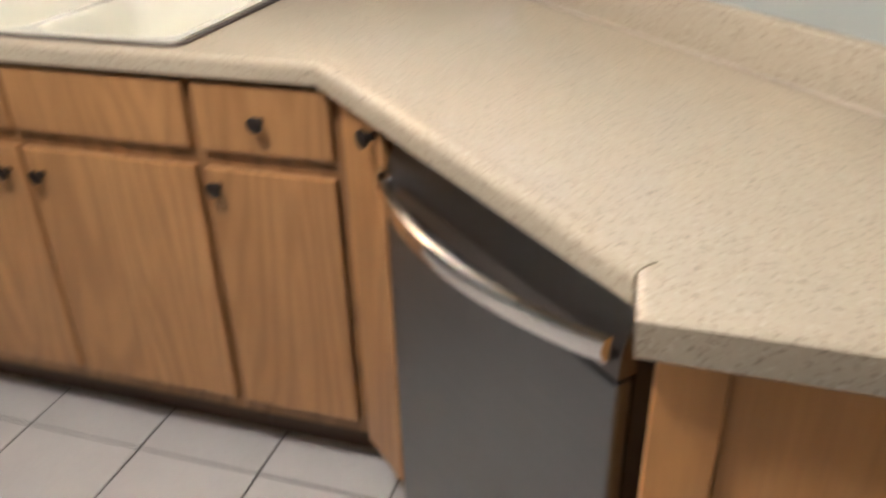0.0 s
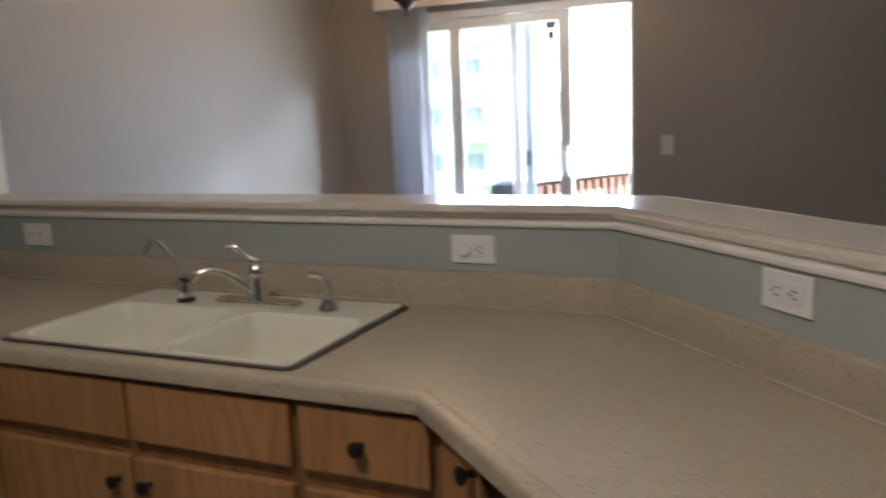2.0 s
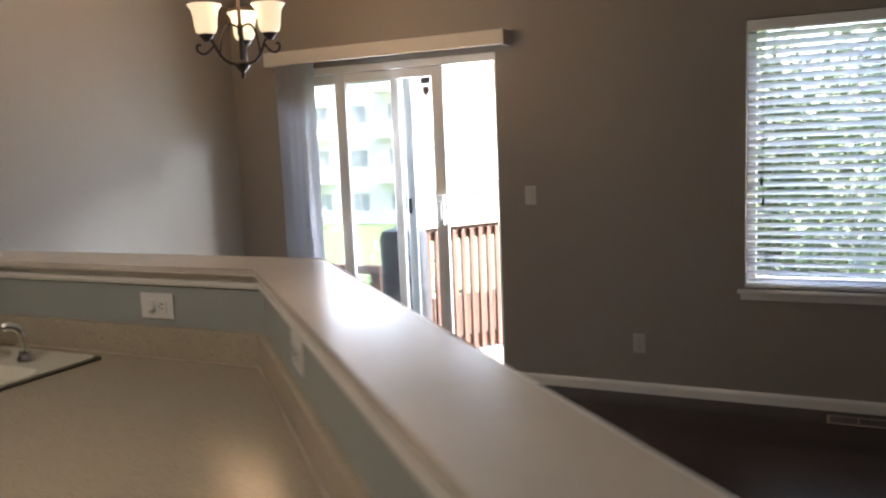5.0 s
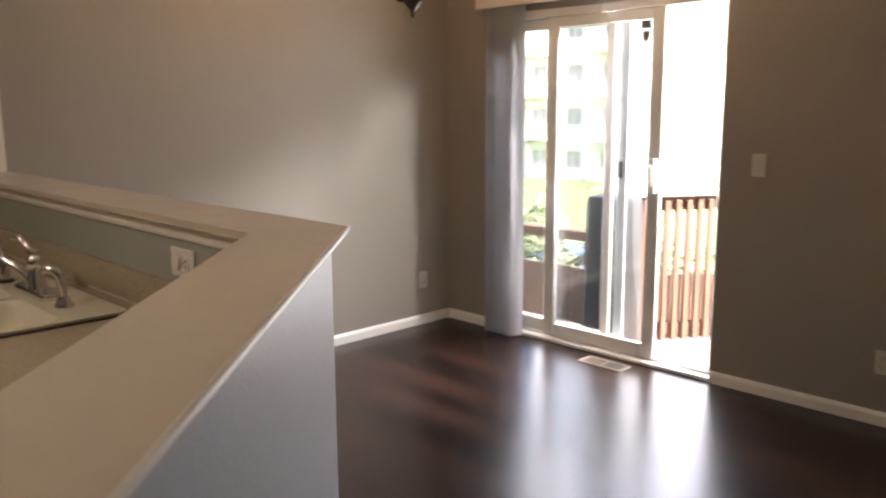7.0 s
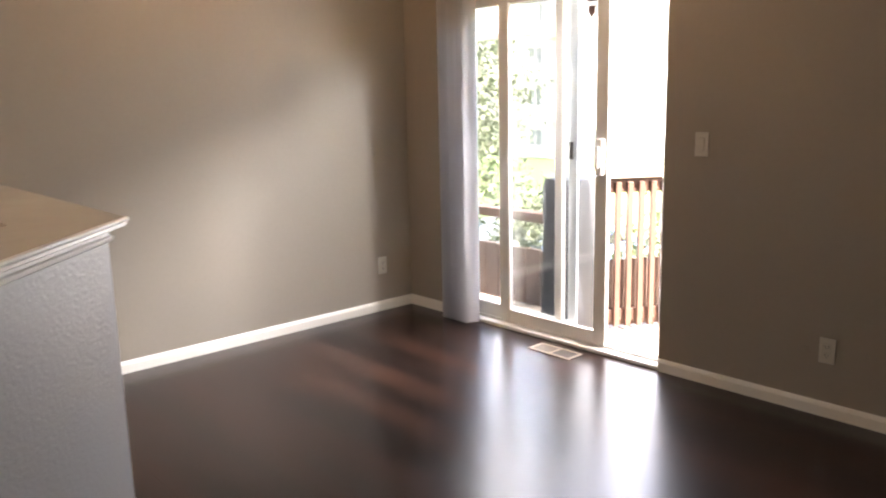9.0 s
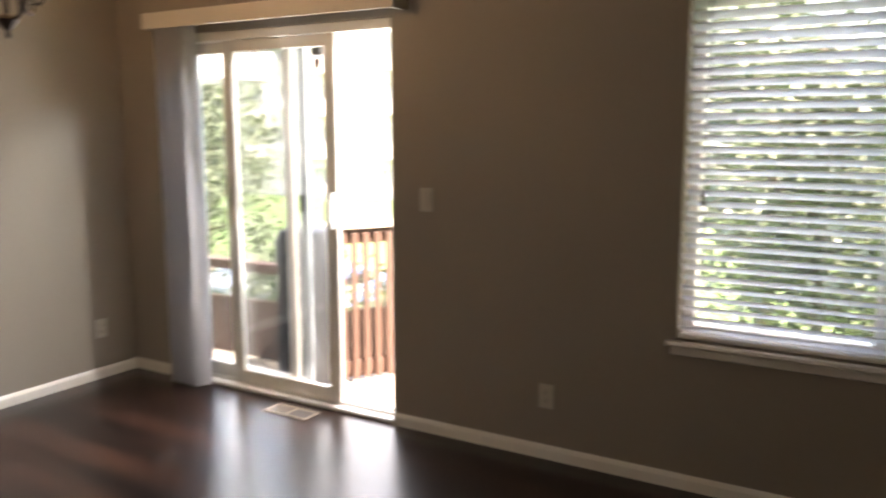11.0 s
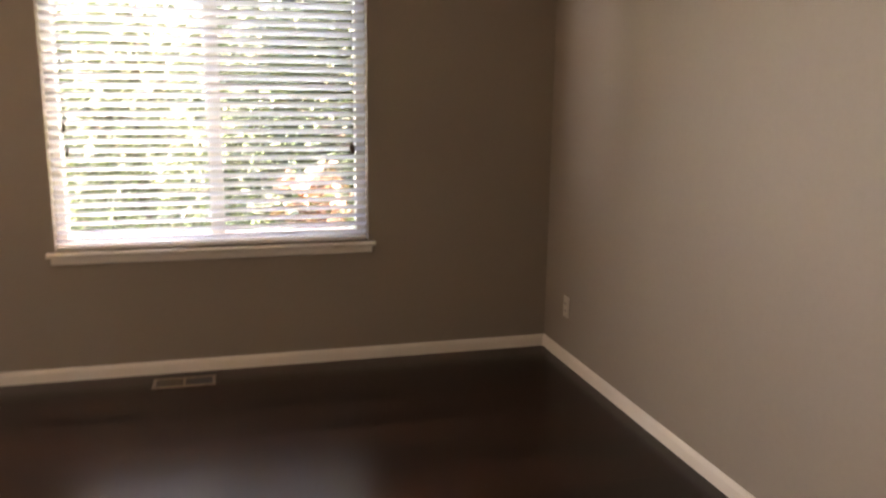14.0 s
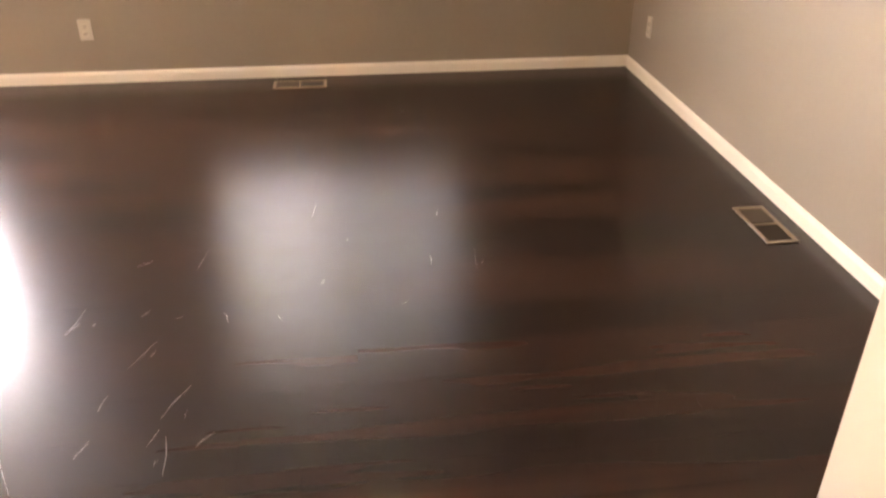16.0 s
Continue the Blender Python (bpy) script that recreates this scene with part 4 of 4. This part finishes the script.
part("printed_roof", prism(bmesh.new(), [(0.0285, 0.0695), (0.086, 0.0695), (0.060, 0.112), (0.0095, 0.113)], 0.0, 0.0006), BROWNINK, book, "printed dark roof", m=FACE)
bm = bmesh.new()
for x, z, w, h in ((0.008, 0.040, 0.005, 0.016), (0.034, 0.042, 0.005, 0.014), (0.044, 0.042, 0.005, 0.014), (0.060, 0.038, 0.014, 0.020), (0.086, 0.042, 0.006, 0.014), (0.098, 0.042, 0.006, 0.014), (0.060, 0.076, 0.005, 0.014), (0.069, 0.076, 0.005, 0.014)):
    prism(bm, [(x, z), (x + w, z), (x + w, z + h), (x, z + h)], 0.0006, 0.0013)
part("printed_windows", bm, material("grey_ink", (0.30, 0.29, 0.28), 0.4), book, "printed grey windows", m=FACE)
bm = prism(bmesh.new(), [(-0.100, 0.026), (-0.052, 0.026), (-0.052, 0.034), (-0.100, 0.034)], 0.0009, 0.0013)
for x in (-0.096, -0.084, -0.070, -0.058):
    prism(bm, [(x, 0.0342), (x + 0.004, 0.0342), (x + 0.004, 0.043), (x, 0.043)], 0.0009, 0.0013)
part("printed_bench", bm, BROWNINK, book, "printed brown bench", m=FACE)

# ---- chandelier ----
ch = thing("chandelier", "bronze three-arm chandelier with lit bell shades", "chandelier", m=pose(1.262, -1.466, 1.850))
part("finial", lathe(bmesh.new(), [(0.004, 0.0), (0.010, 0.012), (0.008, 0.028), (0.020, 0.040), (0.034, 0.058), (0.040, 0.070), (0.030, 0.082), (0.014, 0.090)], 20), IRON, ch, smooth=True)
part("rod", lathe(bmesh.new(), [(0.010, 0.088), (0.010, 0.20), (0.014, 0.21), (0.014, 0.25), (0.009, 0.26), (0.009, 0.61)], 14), IRON, ch, smooth=True)
part("canopy", lathe(bmesh.new(), [(0.02, 0.60), (0.05, 0.615), (0.065, 0.64), (0.065, 0.6545)], 24), IRON, ch, smooth=True)
for a in (122, 242, 2):
    turn = pose(0, 0, 0, 0, 0, a)
    bm = tube(bmesh.new(), bend((0.02, 0, 0.075), (0.09, 0, 0.055), (0.130, 0, 0.15), 9) + [(0.140, 0, 0.17), (0.158, 0, 0.185), (0.168, 0, 0.195)], 0.0075, 10)
    tube(bm, bend((0.133, 0, 0.155), (0.182, 0, 0.085), (0.216, 0, 0.125), 8) + bend((0.216, 0, 0.125), (0.224, 0, 0.158), (0.198, 0, 0.150), 5)[1:], 0.006, 8)
    tube(bm, bend((0.010, 0, 0.24), (0.095, 0, 0.30), (0.108, 0, 0.10), 9), 0.005, 8)
    arm = part("arm", bm, IRON, ch, "scrolled bronze arm", True, turn)
    part("cup", lathe(bmesh.new(), [(0.010, 0.168), (0.022, 0.180), (0.030, 0.190), (0.034, 0.202)], 18, pose(0.168, 0, 0)), IRON, arm, smooth=True)
    bm = bmesh.new()
    prof = [(0.034, 0.203), (0.046, 0.212), (0.052, 0.235), (0.055, 0.275), (0.062, 0.310), (0.079, 0.335), (0.076, 0.336), (0.058, 0.310), (0.050, 0.275), (0.047, 0.237), (0.03, 0.215)]
    part("shade", lathe(bm, prof, 24, pose(0.168, 0, 0)), GLASSGLOW, arm, "lit frosted glass bell shade", True)
    p = turn @ Vector((0.168, 0, 0.29))
    lamp("chandelier_bulb", "POINT", pose(1.262 + p.x, -1.466 + p.y, 1.850 + p.z + 0.06), 0.72, BULB, radius=0.04)

# ---- kitchen ceiling light ----
kl = thing("ceiling_light", "round frosted ceiling light above the kitchen", "ceiling light", m=pose(2.2, -4.6, CEIL))
part("pan", lathe(bmesh.new(), [(0.19, -0.03), (0.20, -0.02), (0.20, -0.0005)], 32), TRIM, kl, smooth=True)
part("diffuser", lathe(bmesh.new(), [(0.02, -0.115), (0.10, -0.10), (0.16, -0.07), (0.185, -0.031)], 32), DIFFUSER, kl, "lit frosted dome", True)
lamp("kitchen_lamp", "POINT", pose(2.2, -4.6, CEIL - 0.20), 2.0, WARM, radius=0.08)

# ---- outside: deck, rail, fence, grill ----
DZ = -0.12
deck = tagged(new("deck"), "sunlit weathered wooden balcony deck", "deck", kind="structure")
me = finish("deck_board", box(bmesh.new(), -1.9, 1.9, -0.069, 0.069, -0.036, 0, 0.004), DECKWOOD)
for i in range(11):
    ob = new("deck_board", me)
    ob.parent = deck
    ob.matrix_local = pose(0.9, 0.245 + i * 0.147, DZ)
part("joist", box(bmesh.new(), -1.0, 2.8, 1.62, 1.68, DZ - 0.25, DZ - 0.037), REDWOOD, deck)
part("ledger", box(bmesh.new(), -1.0, 2.8, 0.165, 0.205, DZ - 0.25, DZ - 0.037), REDWOOD, deck)


def railing(label, ax, ay, bx, by, end_post=True):
    length = math.hypot(bx - ax, by - ay)
    ob = thing("deck_railing", label, "railing", "deck railings", pose(ax, ay, DZ, 0, 0, math.degrees(math.atan2(by - ay, bx - ax))))
    for x in ([0.0, length] if end_post else [0.0]):
        part("post", box(bmesh.new(), x - 0.045, x + 0.045, -0.045, 0.045, 0.0, 1.0, 0.005), REDWOOD, ob)
    part("top_cap", box(bmesh.new(), -0.06, length + 0.06, -0.075, 0.075, 1.002, 1.040, 0.006), DECKWOOD, ob, "sun-bleached cap board")
    part("top_rail", box(bmesh.new(), 0.046, length - 0.046, -0.020, 0.020, 0.905, 1.0, 0.004), REDWOOD, ob)
    part("bottom_rail", box(bmesh.new(), 0.046, length - 0.046, -0.020, 0.020, 0.06, 0.14, 0.004), REDWOOD, ob)
    for i in range(int((length - 0.1) / 0.14)):
        part("skirt_board", box(bmesh.new(), 0.05 + i * 0.14, 0.186 + i * 0.14, 0.022, 0.038, 0.02, 0.46 + random.uniform(-0.006, 0.006), 0.003), FENCEWOOD, ob)
    n = max(2, round((length - 0.09) / 0.078))
    me = finish("baluster", box(bmesh.new(), -0.018, 0.018, -0.018, 0.018, 0.0, 1.0, 0.003), REDWOOD)
    for i in range(1, n):
        b = new("baluster", me)
        b.parent = ob
        b.matrix_local = pose(0.046 + (length - 0.092) * i / n, -0.039, 0.03) @ Matrix.Diagonal((1, 1, 0.945, 1))
    return ob


railing("stained wooden deck railing with square balusters", 1.03, 0.60, 1.72, 1.66)

fence = thing("deck_screen", "low weathered board screen along the deck", "fence")
me = finish("board", box(bmesh.new(), -0.068, 0.068, -0.010, 0.010, -0.415, 0.0, 0.003), FENCEWOOD)
for i in range(18):
    ob = new("board", me)
    ob.parent = fence
    ob.matrix_local = pose(-1.46 + i * 0.14, 0.86, 0.30 + random.uniform(-0.006, 0.006))
part("rail", box(bmesh.new(), -1.53, 0.99, 0.872, 0.91, DZ + 0.001, DZ + 0.08), FENCEWOOD, fence)
part("upper_rail", box(bmesh.new(), -1.53, 0.62, 0.84, 0.93, 0.50, 0.57, 0.005), REDWOOD, fence)
for x in (-1.45, -0.45, 0.56):
    part("post", box(bmesh.new(), x - 0.04, x + 0.04, 0.872, 0.93, DZ + 0.081, 0.50), REDWOOD, fence)

bm = bmesh.new()
rings = []
for sx, sy, z in ((0.135, 0.15, 0.0), (0.14, 0.155, 0.05), (0.132, 0.145, 0.60), (0.13, 0.145, 0.98), (0.12, 0.13, 1.03), (0.08, 0.09, 1.045)):
    rings.append([bm.verts.new((x + 0.006 * math.sin(9 * k + 7 * z), y + 0.006 * math.cos(5 * k + 4 * z), z)) for k, (x, y) in enumerate(rounded(0, 0, 2 * sx, 2 * sy, 0.035, 4))])
for r, s in zip(rings, rings[1:]):
    for i in range(len(r)):
        bm.faces.new((r[i], r[(i + 1) % len(r)], s[(i + 1) % len(r)], s[i]))
bm.faces.new(rings[0][::-1])
bm.faces.new(rings[-1])
solid("covered_smoker", bm, COVER, "tall narrow smoker under a dark grey cover", "smoker", smooth=True, m=pose(1.10, 0.385, DZ, 0, 0, 4))

structure("eave", box(bmesh.new(), -3.0, -0.25, 0.165, 1.62, 1.86, 2.09, 0.01), SIDING, "pale porch roof edge beside the deck", "eave")

# ---- outside: ground, buildings, trees, car ----
GZ = -4.1
bm = bmesh.new()
bm.faces.new([bm.verts.new(p) for p in ((-2500, -2500, GZ), (2500, -2500, GZ), (2500, 2500, GZ), (-2500, 2500, GZ))])
solid("ground", bm, GRASS, "mown green lawn reaching far off", "ground", kind="structure")
structure("road", box(bmesh.new(), -60, 60, 13.5, 19.5, GZ - 0.1, GZ + 0.03), ASPHALT, "grey asphalt parking lane", "road")


STOREY = 3.2


def apartment(label, m, wide, storeys):
    ob = thing("apartment_building", label, "building", "buildings across the lawn", m)
    h = storeys * STOREY
    cols = [1.2 + i * 3.1 for i in range(int((wide - 1.5) / 3.1))]
    holes = [(x, x + 1.5, s * STOREY + 0.9, s * STOREY + 2.3) for x in cols for s in range(storeys)]
    us = [0, wide] + [v for a in holes for v in a[:2]]
    zs = [0, h] + [v for a in holes for v in a[2:]]
    part("wall", wall_grid(us, zs, holes, 0.0, 0.25, "x"), SIDING, ob)
    part("wall", box(bmesh.new(), 0, wide, 0.9, 9.0, 0, h), SIDING, ob)
    frame_me = bmesh.new()
    for a in (0.0, 0.72, 1.44):
        box(frame_me, a, a + 0.06, 0.1, 0.17, 0, 1.4)
    for a in (0.0, 1.34):
        box(frame_me, 0.06, 1.44, 0.1, 0.17, a, a + 0.06)
    frame_me = finish("window", frame_me, VINYL)
    pane_me = finish("pane", box(bmesh.new(), 0.03, 1.47, 0.13, 0.14, 0.03, 1.37), DARKPANE)
    for x, _, z, _ in holes:
        w = new("window", frame_me)
        w.parent = ob
        w.matrix_local = pose(x, 0.02, z)
        p = new("pane", pane_me)
        p.parent = w
    for s in range(1, storeys):
        for x in cols[1::2]:
            bm = box(bmesh.new(), x - 0.6, x + 2.1, -1.3, -0.001, s * STOREY - 0.15, s * STOREY)
            slab = part("balcony", bm, TRIM, ob)
            part("handrail", box(bmesh.new(), x - 0.6, x + 2.1, -1.3, -1.24, s * STOREY + 0.95, s * STOREY + 1.03), TRIM, slab)
            for k in range(10):
                u = x - 0.58 + k * 0.292
                part("baluster", box(bmesh.new(), u, u + 0.04, -1.29, -1.25, s * STOREY, s * STOREY + 0.95), TRIM, slab)
    bm = bmesh.new()
    a = [bm.verts.new(p) for p in ((-0.6, -0.7, h), (-0.6, 9.7, h), (-0.6, 4.5, h + 2.4))]
    b = [bm.verts.new(p) for p in ((wide + 0.6, -0.7, h), (wide + 0.6, 9.7, h), (wide + 0.6, 4.5, h + 2.4))]
    bm.faces.new(a)
    bm.faces.new(b[::-1])
    for i in range(3):
        bm.faces.new((a[i], b[i], b[(i + 1) % 3], a[(i + 1) % 3]))
    part("roof", bm, ROOFING, ob)
    return ob


apartment("pale four-storey apartment building with balconies", pose(-54, 45, GZ, 0, 0, 4), 50, 4)


LIFT = 1.15     # clear trunk below the height of the deck


def tree(label, m, height, spread, leaves, leaf_mat, seed, trunk=0.14, low=0.3, bark=BARK):
    rnd = random.Random(seed)
    low, height = (low * height + LIFT) / (height + LIFT), height + LIFT
    ob = thing("tree", label, "tree", "trees by the building", m)
    bm = tube(bmesh.new(), [(0, 0, 0), (0.05, 0.02, height * 0.3), (-0.04, 0.05, height * 0.6), (0.02, 0, height * 0.95)], [trunk, trunk * 0.75, trunk * 0.5, trunk * 0.12], 9)
    tips = []
    for i in range(16):
        z = height * (low + (0.92 - low) * i / 16)
        a = i * 2.4 + rnd.uniform(-0.4, 0.4)
        r = spread * (1 - abs(z / height - 0.55) * 0.9) * rnd.uniform(0.6, 1.0)
        tip = Vector((math.cos(a) * r, math.sin(a) * r, z + r * rnd.uniform(0.15, 0.55)))
        mid = Vector((math.cos(a) * r * 0.45, math.sin(a) * r * 0.45, z + r * 0.12))
        tube(bm, [(0, 0, z), mid, tip], [trunk * 0.35, trunk * 0.22, trunk * 0.05], 6)
        tips += [tip, (mid + tip) / 2, mid]
    part("trunk", bm, bark, ob, smooth=True)
    verts, faces = [], []
    clumps = [t + Vector([rnd.gauss(0, 0.22 * spread) for _ in range(3)]) for t in tips for _ in range(3)]
    for _ in range(leaves):
        c = rnd.choice(clumps) + Vector([rnd.gauss(0, 0.13 * spread) for _ in range(3)])
        s = rnd.uniform(0.045, 0.10)
        e = Euler((rnd.uniform(-1, 1), rnd.uniform(-1, 1), rnd.uniform(0, 6.3))).to_matrix()
        k = len(verts)
        verts += [c + e @ Vector(v) for v in ((-s, 0, 0), (0, -s * 0.55, s * 0.12), (s, 0, 0), (0, s * 0.55, s * 0.12))]
        faces.append((k, k + 1, k + 2, k + 3))
    me = bpy.data.meshes.new("crown")
    me.from_pydata(verts, [], faces)
    me.materials.append(leaf_mat)
    crown = new("crown", me)
    crown.parent = ob
    crown["kind"] = "stuff"
    return ob


tree("leafy green tree close to the window", pose(5.75, 4.3, GZ), 6.6, 1.7, 11000, LEAF, 3)
tree("leafy green tree behind the window", pose(3.2, 7.2, GZ), 6.0, 1.8, 13000, LEAF, 4)
tree("small tree with orange autumn leaves", pose(5.02, 2.7, GZ), 4.0, 0.45, 1300, AUTUMN, 5, 0.04)
tree("leafy green tree on the lawn", pose(-11.0, 10.5, GZ), 6.2, 2.0, 8000, LEAF, 6)
tree("leafy green tree on the lawn", pose(-14.5, 14.0, GZ), 6.8, 2.4, 8000, LEAF, 7)
tree("leafy green tree behind the window", pose(1.5, 14.0, GZ), 6.0, 2.2, 7000, LEAF, 12)
tree("leafy green tree behind the window", pose(6.8, 12.5, GZ), 6.8, 2.5, 8000, LEAF, 13)
tree("leafy green tree by the road", pose(10.5, 11.0, GZ), 7.0, 2.4, 8000, LEAF, 9)
tree("leafy green shrub on the lawn", pose(-3.2, 8.4, GZ), 2.2, 1.2, 3500, LEAF, 10, 0.05, 0.1)
tree("leafy green shrub on the lawn", pose(-6.6, 9.0, GZ), 2.4, 1.3, 3500, LEAF, 11, 0.05, 0.1)


def sapling(label, m, seed):
    """A thin forked tree with bare twigs and a few leaves."""
    rnd = random.Random(seed)
    ob = thing("tree", label, "tree", "trees by the building", m)
    bm = bmesh.new()
    stems = [([(0.30, 0, 0), (0.18, 0.04, 2.4), (0.02, 0.02, 4.2), (0.0, 0, 4.62)], 0.060, 0.036),
             ([(0.0, 0, 4.60), (0.02, 0.05, 5.05), (0.09, 0.08, 5.5), (0.07, 0.1, 5.9), (0.12, 0.1, 6.4)], 0.030, 0.006),
             ([(0.0, 0, 4.60), (-0.07, -0.03, 4.98), (-0.15, -0.02, 5.2), (-0.20, 0.02, 5.6), (-0.30, 0.05, 6.2)], 0.026, 0.005),
             ([(-0.01, 0, 4.75), (-0.16, 0.06, 4.95), (-0.25, 0.08, 5.15), (-0.30, 0.1, 5.35)], 0.016, 0.004)]
    verts, faces = [], []
    for pts, r0, r1 in stems:
        n = len(pts)
        tube(bm, pts, [r0 + (r1 - r0) * i / (n - 1) for i in range(n)], 9)
        if pts[0][2] < 1:
            continue
        for a, b in zip(pts[1:], pts[2:] + pts[-1:]):
            a, b = Vector(a), Vector(b)
            for _ in range(3):
                p = a.lerp(b, rnd.random())
                d = Vector((rnd.uniform(-1, 1), rnd.uniform(-0.6, 0.6), rnd.uniform(0.4, 1.2))) * rnd.uniform(0.08, 0.22)
                q = p + d * 0.5 + Vector((rnd.uniform(-0.02, 0.02), 0, 0.01))
                tube(bm, [p, q, p + d], [0.006, 0.004, 0.0015], 5)
                if rnd.random() < 0.45:
                    for _ in range(4):
                        c = p + d + Vector([rnd.gauss(0, 0.03) for _ in range(3)])
                        w = rnd.uniform(0.014, 0.028)
                        e = Euler((rnd.uniform(-1, 1), rnd.uniform(-1, 1), rnd.uniform(0, 6.3))).to_matrix()
                        k = len(verts)
                        verts += [c + e @ Vector(v) for v in ((-w, 0, 0), (0, -w * 0.5, 0.003), (w, 0, 0), (0, w * 0.5, 0.003))]
                        faces.append((k, k + 1, k + 2, k + 3))
    part("trunk", bm, REDBARK, ob, smooth=True)
    me = bpy.data.meshes.new("leaves")
    me.from_pydata(verts, [], faces)
    me.materials.append(LEAF)
    leaves = new("leaves", me)
    leaves.parent = ob
    leaves["kind"] = "stuff"


sapling("thin forked tree with reddish bark beyond the deck", pose(1.42, 2.05, GZ), 8)


def car(label, m, paint):
    ob = thing("parked_car", label, "car", "parked cars", m)
    side = [(-2.2, 0.35), (2.2, 0.35), (2.25, 0.75), (1.3, 0.92), (0.55, 1.42), (-1.1, 1.42), (-1.75, 0.98), (-2.25, 0.9)]
    bm = bmesh.new()
    a = [bm.verts.new((x, -0.85 + (0.15 if z > 1.2 else 0), z)) for x, z in side]
    b = [bm.verts.new((x, 0.85 - (0.15 if z > 1.2 else 0), z)) for x, z in side]
    bm.faces.new(a)
    bm.faces.new(b[::-1])
    for i in range(len(side)):
        j = (i + 1) % len(side)
        bm.faces.new((a[i], b[i], b[j], a[j]))
    bmesh.ops.bevel(bm, geom=bm.edges[:], offset=0.06, segments=2, affect="EDGES")
    part("body", bm, paint, ob, smooth=True)
    for sy in (-1, 1):
        bm = prism(bmesh.new(), [(-1.45, 0), (0.85, 0), (0.42, 0.40), (-1.0, 0.40)], -0.01, 0.01)
        part("side_window", bm, BLACKGLASS, ob, m=pose(0.0, sy * 0.80, 0.95, 90 + sy * -18, 0, 0))
    for x in (-1.35, 1.4):
        for sy in (-0.78, 0.78):
            w = part("wheel", lathe(bmesh.new(), [(0.24, -0.1), (0.32, -0.09), (0.32, 0.09), (0.24, 0.1)], 20, pose(x, sy, 0.33, 90)), RUBBER, ob, smooth=True)
            part("rim", lathe(bmesh.new(), [(0.21, -0.105), (0.18, -0.112), (0.18, 0.112), (0.21, 0.105)], 16, pose(x, sy, 0.33, 90)), STEEL, w)
    return ob


car("silver parked car on the asphalt", pose(-13.5, 15.5, GZ + 0.03, 0, 0, 85), CARPAINT)
car("dark blue parked car on the asphalt", pose(-10.6, 15.7, GZ + 0.03, 0, 0, 92), BLUEPAINT)

# ---- floors, laid last ----
floor = structure("floor", box(bmesh.new(), -0.15, XR + 0.15, YS - 0.15, 0.0, -0.3, -0.007), SUBFLOOR, "dark glossy wood laminate floor", "floor")
PW, PL = 0.159, 1.22
row, y = 0, 0.0
plank_meshes = {}
while y > YS:
    y1 = max(y - PW, YS)
    x0 = 0.0
    if y1 < -2.93:
        x0 = min(-0.42 - (y + y1) / 2, 3.83)
    x = x0 - (0 if x0 else (row * 0.47) % PL)
    while x < XR:
        a, b = max(x, x0), min(x + PL, XR)
        if b - a > 0.02:
            key = (round(b - a, 3), round(y - y1, 3))
            if key not in plank_meshes:
                plank_meshes[key] = finish("plank", box(bmesh.new(), 0.0001, key[0] - 0.0001, -key[1] + 0.0001, -0.0001, -0.0065, 0.0, 0.0004), FLOORWOOD)
            ob = new("plank", plank_meshes[key])
            ob.parent = floor
            ob.matrix_local = pose(a, y, random.uniform(-0.0001, 0.0))
        x += PL
    y, row = y1, row + 1

tiles = structure("floor_kitchen", box(bmesh.new(), 0.0, 3.82, -7.2, -3.06, -0.0068, -0.003), GROUT, "pale ceramic tile floor with dark grout", "floor")
T = 0.318
me = finish("tile", box(bmesh.new(), 0.003, T - 0.003, 0.003, T - 0.003, -0.006, 0.001, 0.0015), TILE)
for i in range(12):
    for j in range(13):
        x, y = 0.187 + (i - 1) * T, -3.225 - (j + 0.5) * T
        if x < 0 or y < -7.2 or x + T > 3.83 or x + T + y + T > -0.52:
            continue
        ob = new("tile", me)
        ob.parent = tiles
        ob.matrix_local = pose(x, y, random.uniform(-0.0004, 0.0004))

# pale scratches worn into the planks
bm = bmesh.new()
rnd = random.Random(21)
for _ in range(30):
    cx, cy = rnd.uniform(3.25, 3.85), rnd.uniform(-3.35, -2.1)
    if rnd.random() < 0.2:
        cx, cy = rnd.uniform(3.9, 4.7), rnd.uniform(-2.6, -1.6)
    a, length, w = rnd.gauss(1.25, 0.35), rnd.choice((0.03, 0.04, 0.05, 0.07, 0.14)), rnd.uniform(0.0004, 0.0010)
    d = Vector((math.cos(a), math.sin(a), 0))
    n = Vector((-d.y, d.x, 0)) * w
    bow = n.normalized() * rnd.uniform(-0.006, 0.006)
    c = Vector((cx, cy, 0.0004))
    pts = [c - d * length / 2, c + bow, c + d * length / 2]
    rows = [[bm.verts.new(p - n * k), bm.verts.new(p + n * k)] for p, k in zip(pts, (0.3, 1, 0.3))]
    for r, q in zip(rows, rows[1:]):
        bm.faces.new((r[0], q[0], q[1], r[1]))
marks = part("scratches", bm, material("scratch_pale", (0.36, 0.33, 0.31), 0.5, var=0.2), floor, "pale scratches in the finish")
marks["kind"] = "stuff"
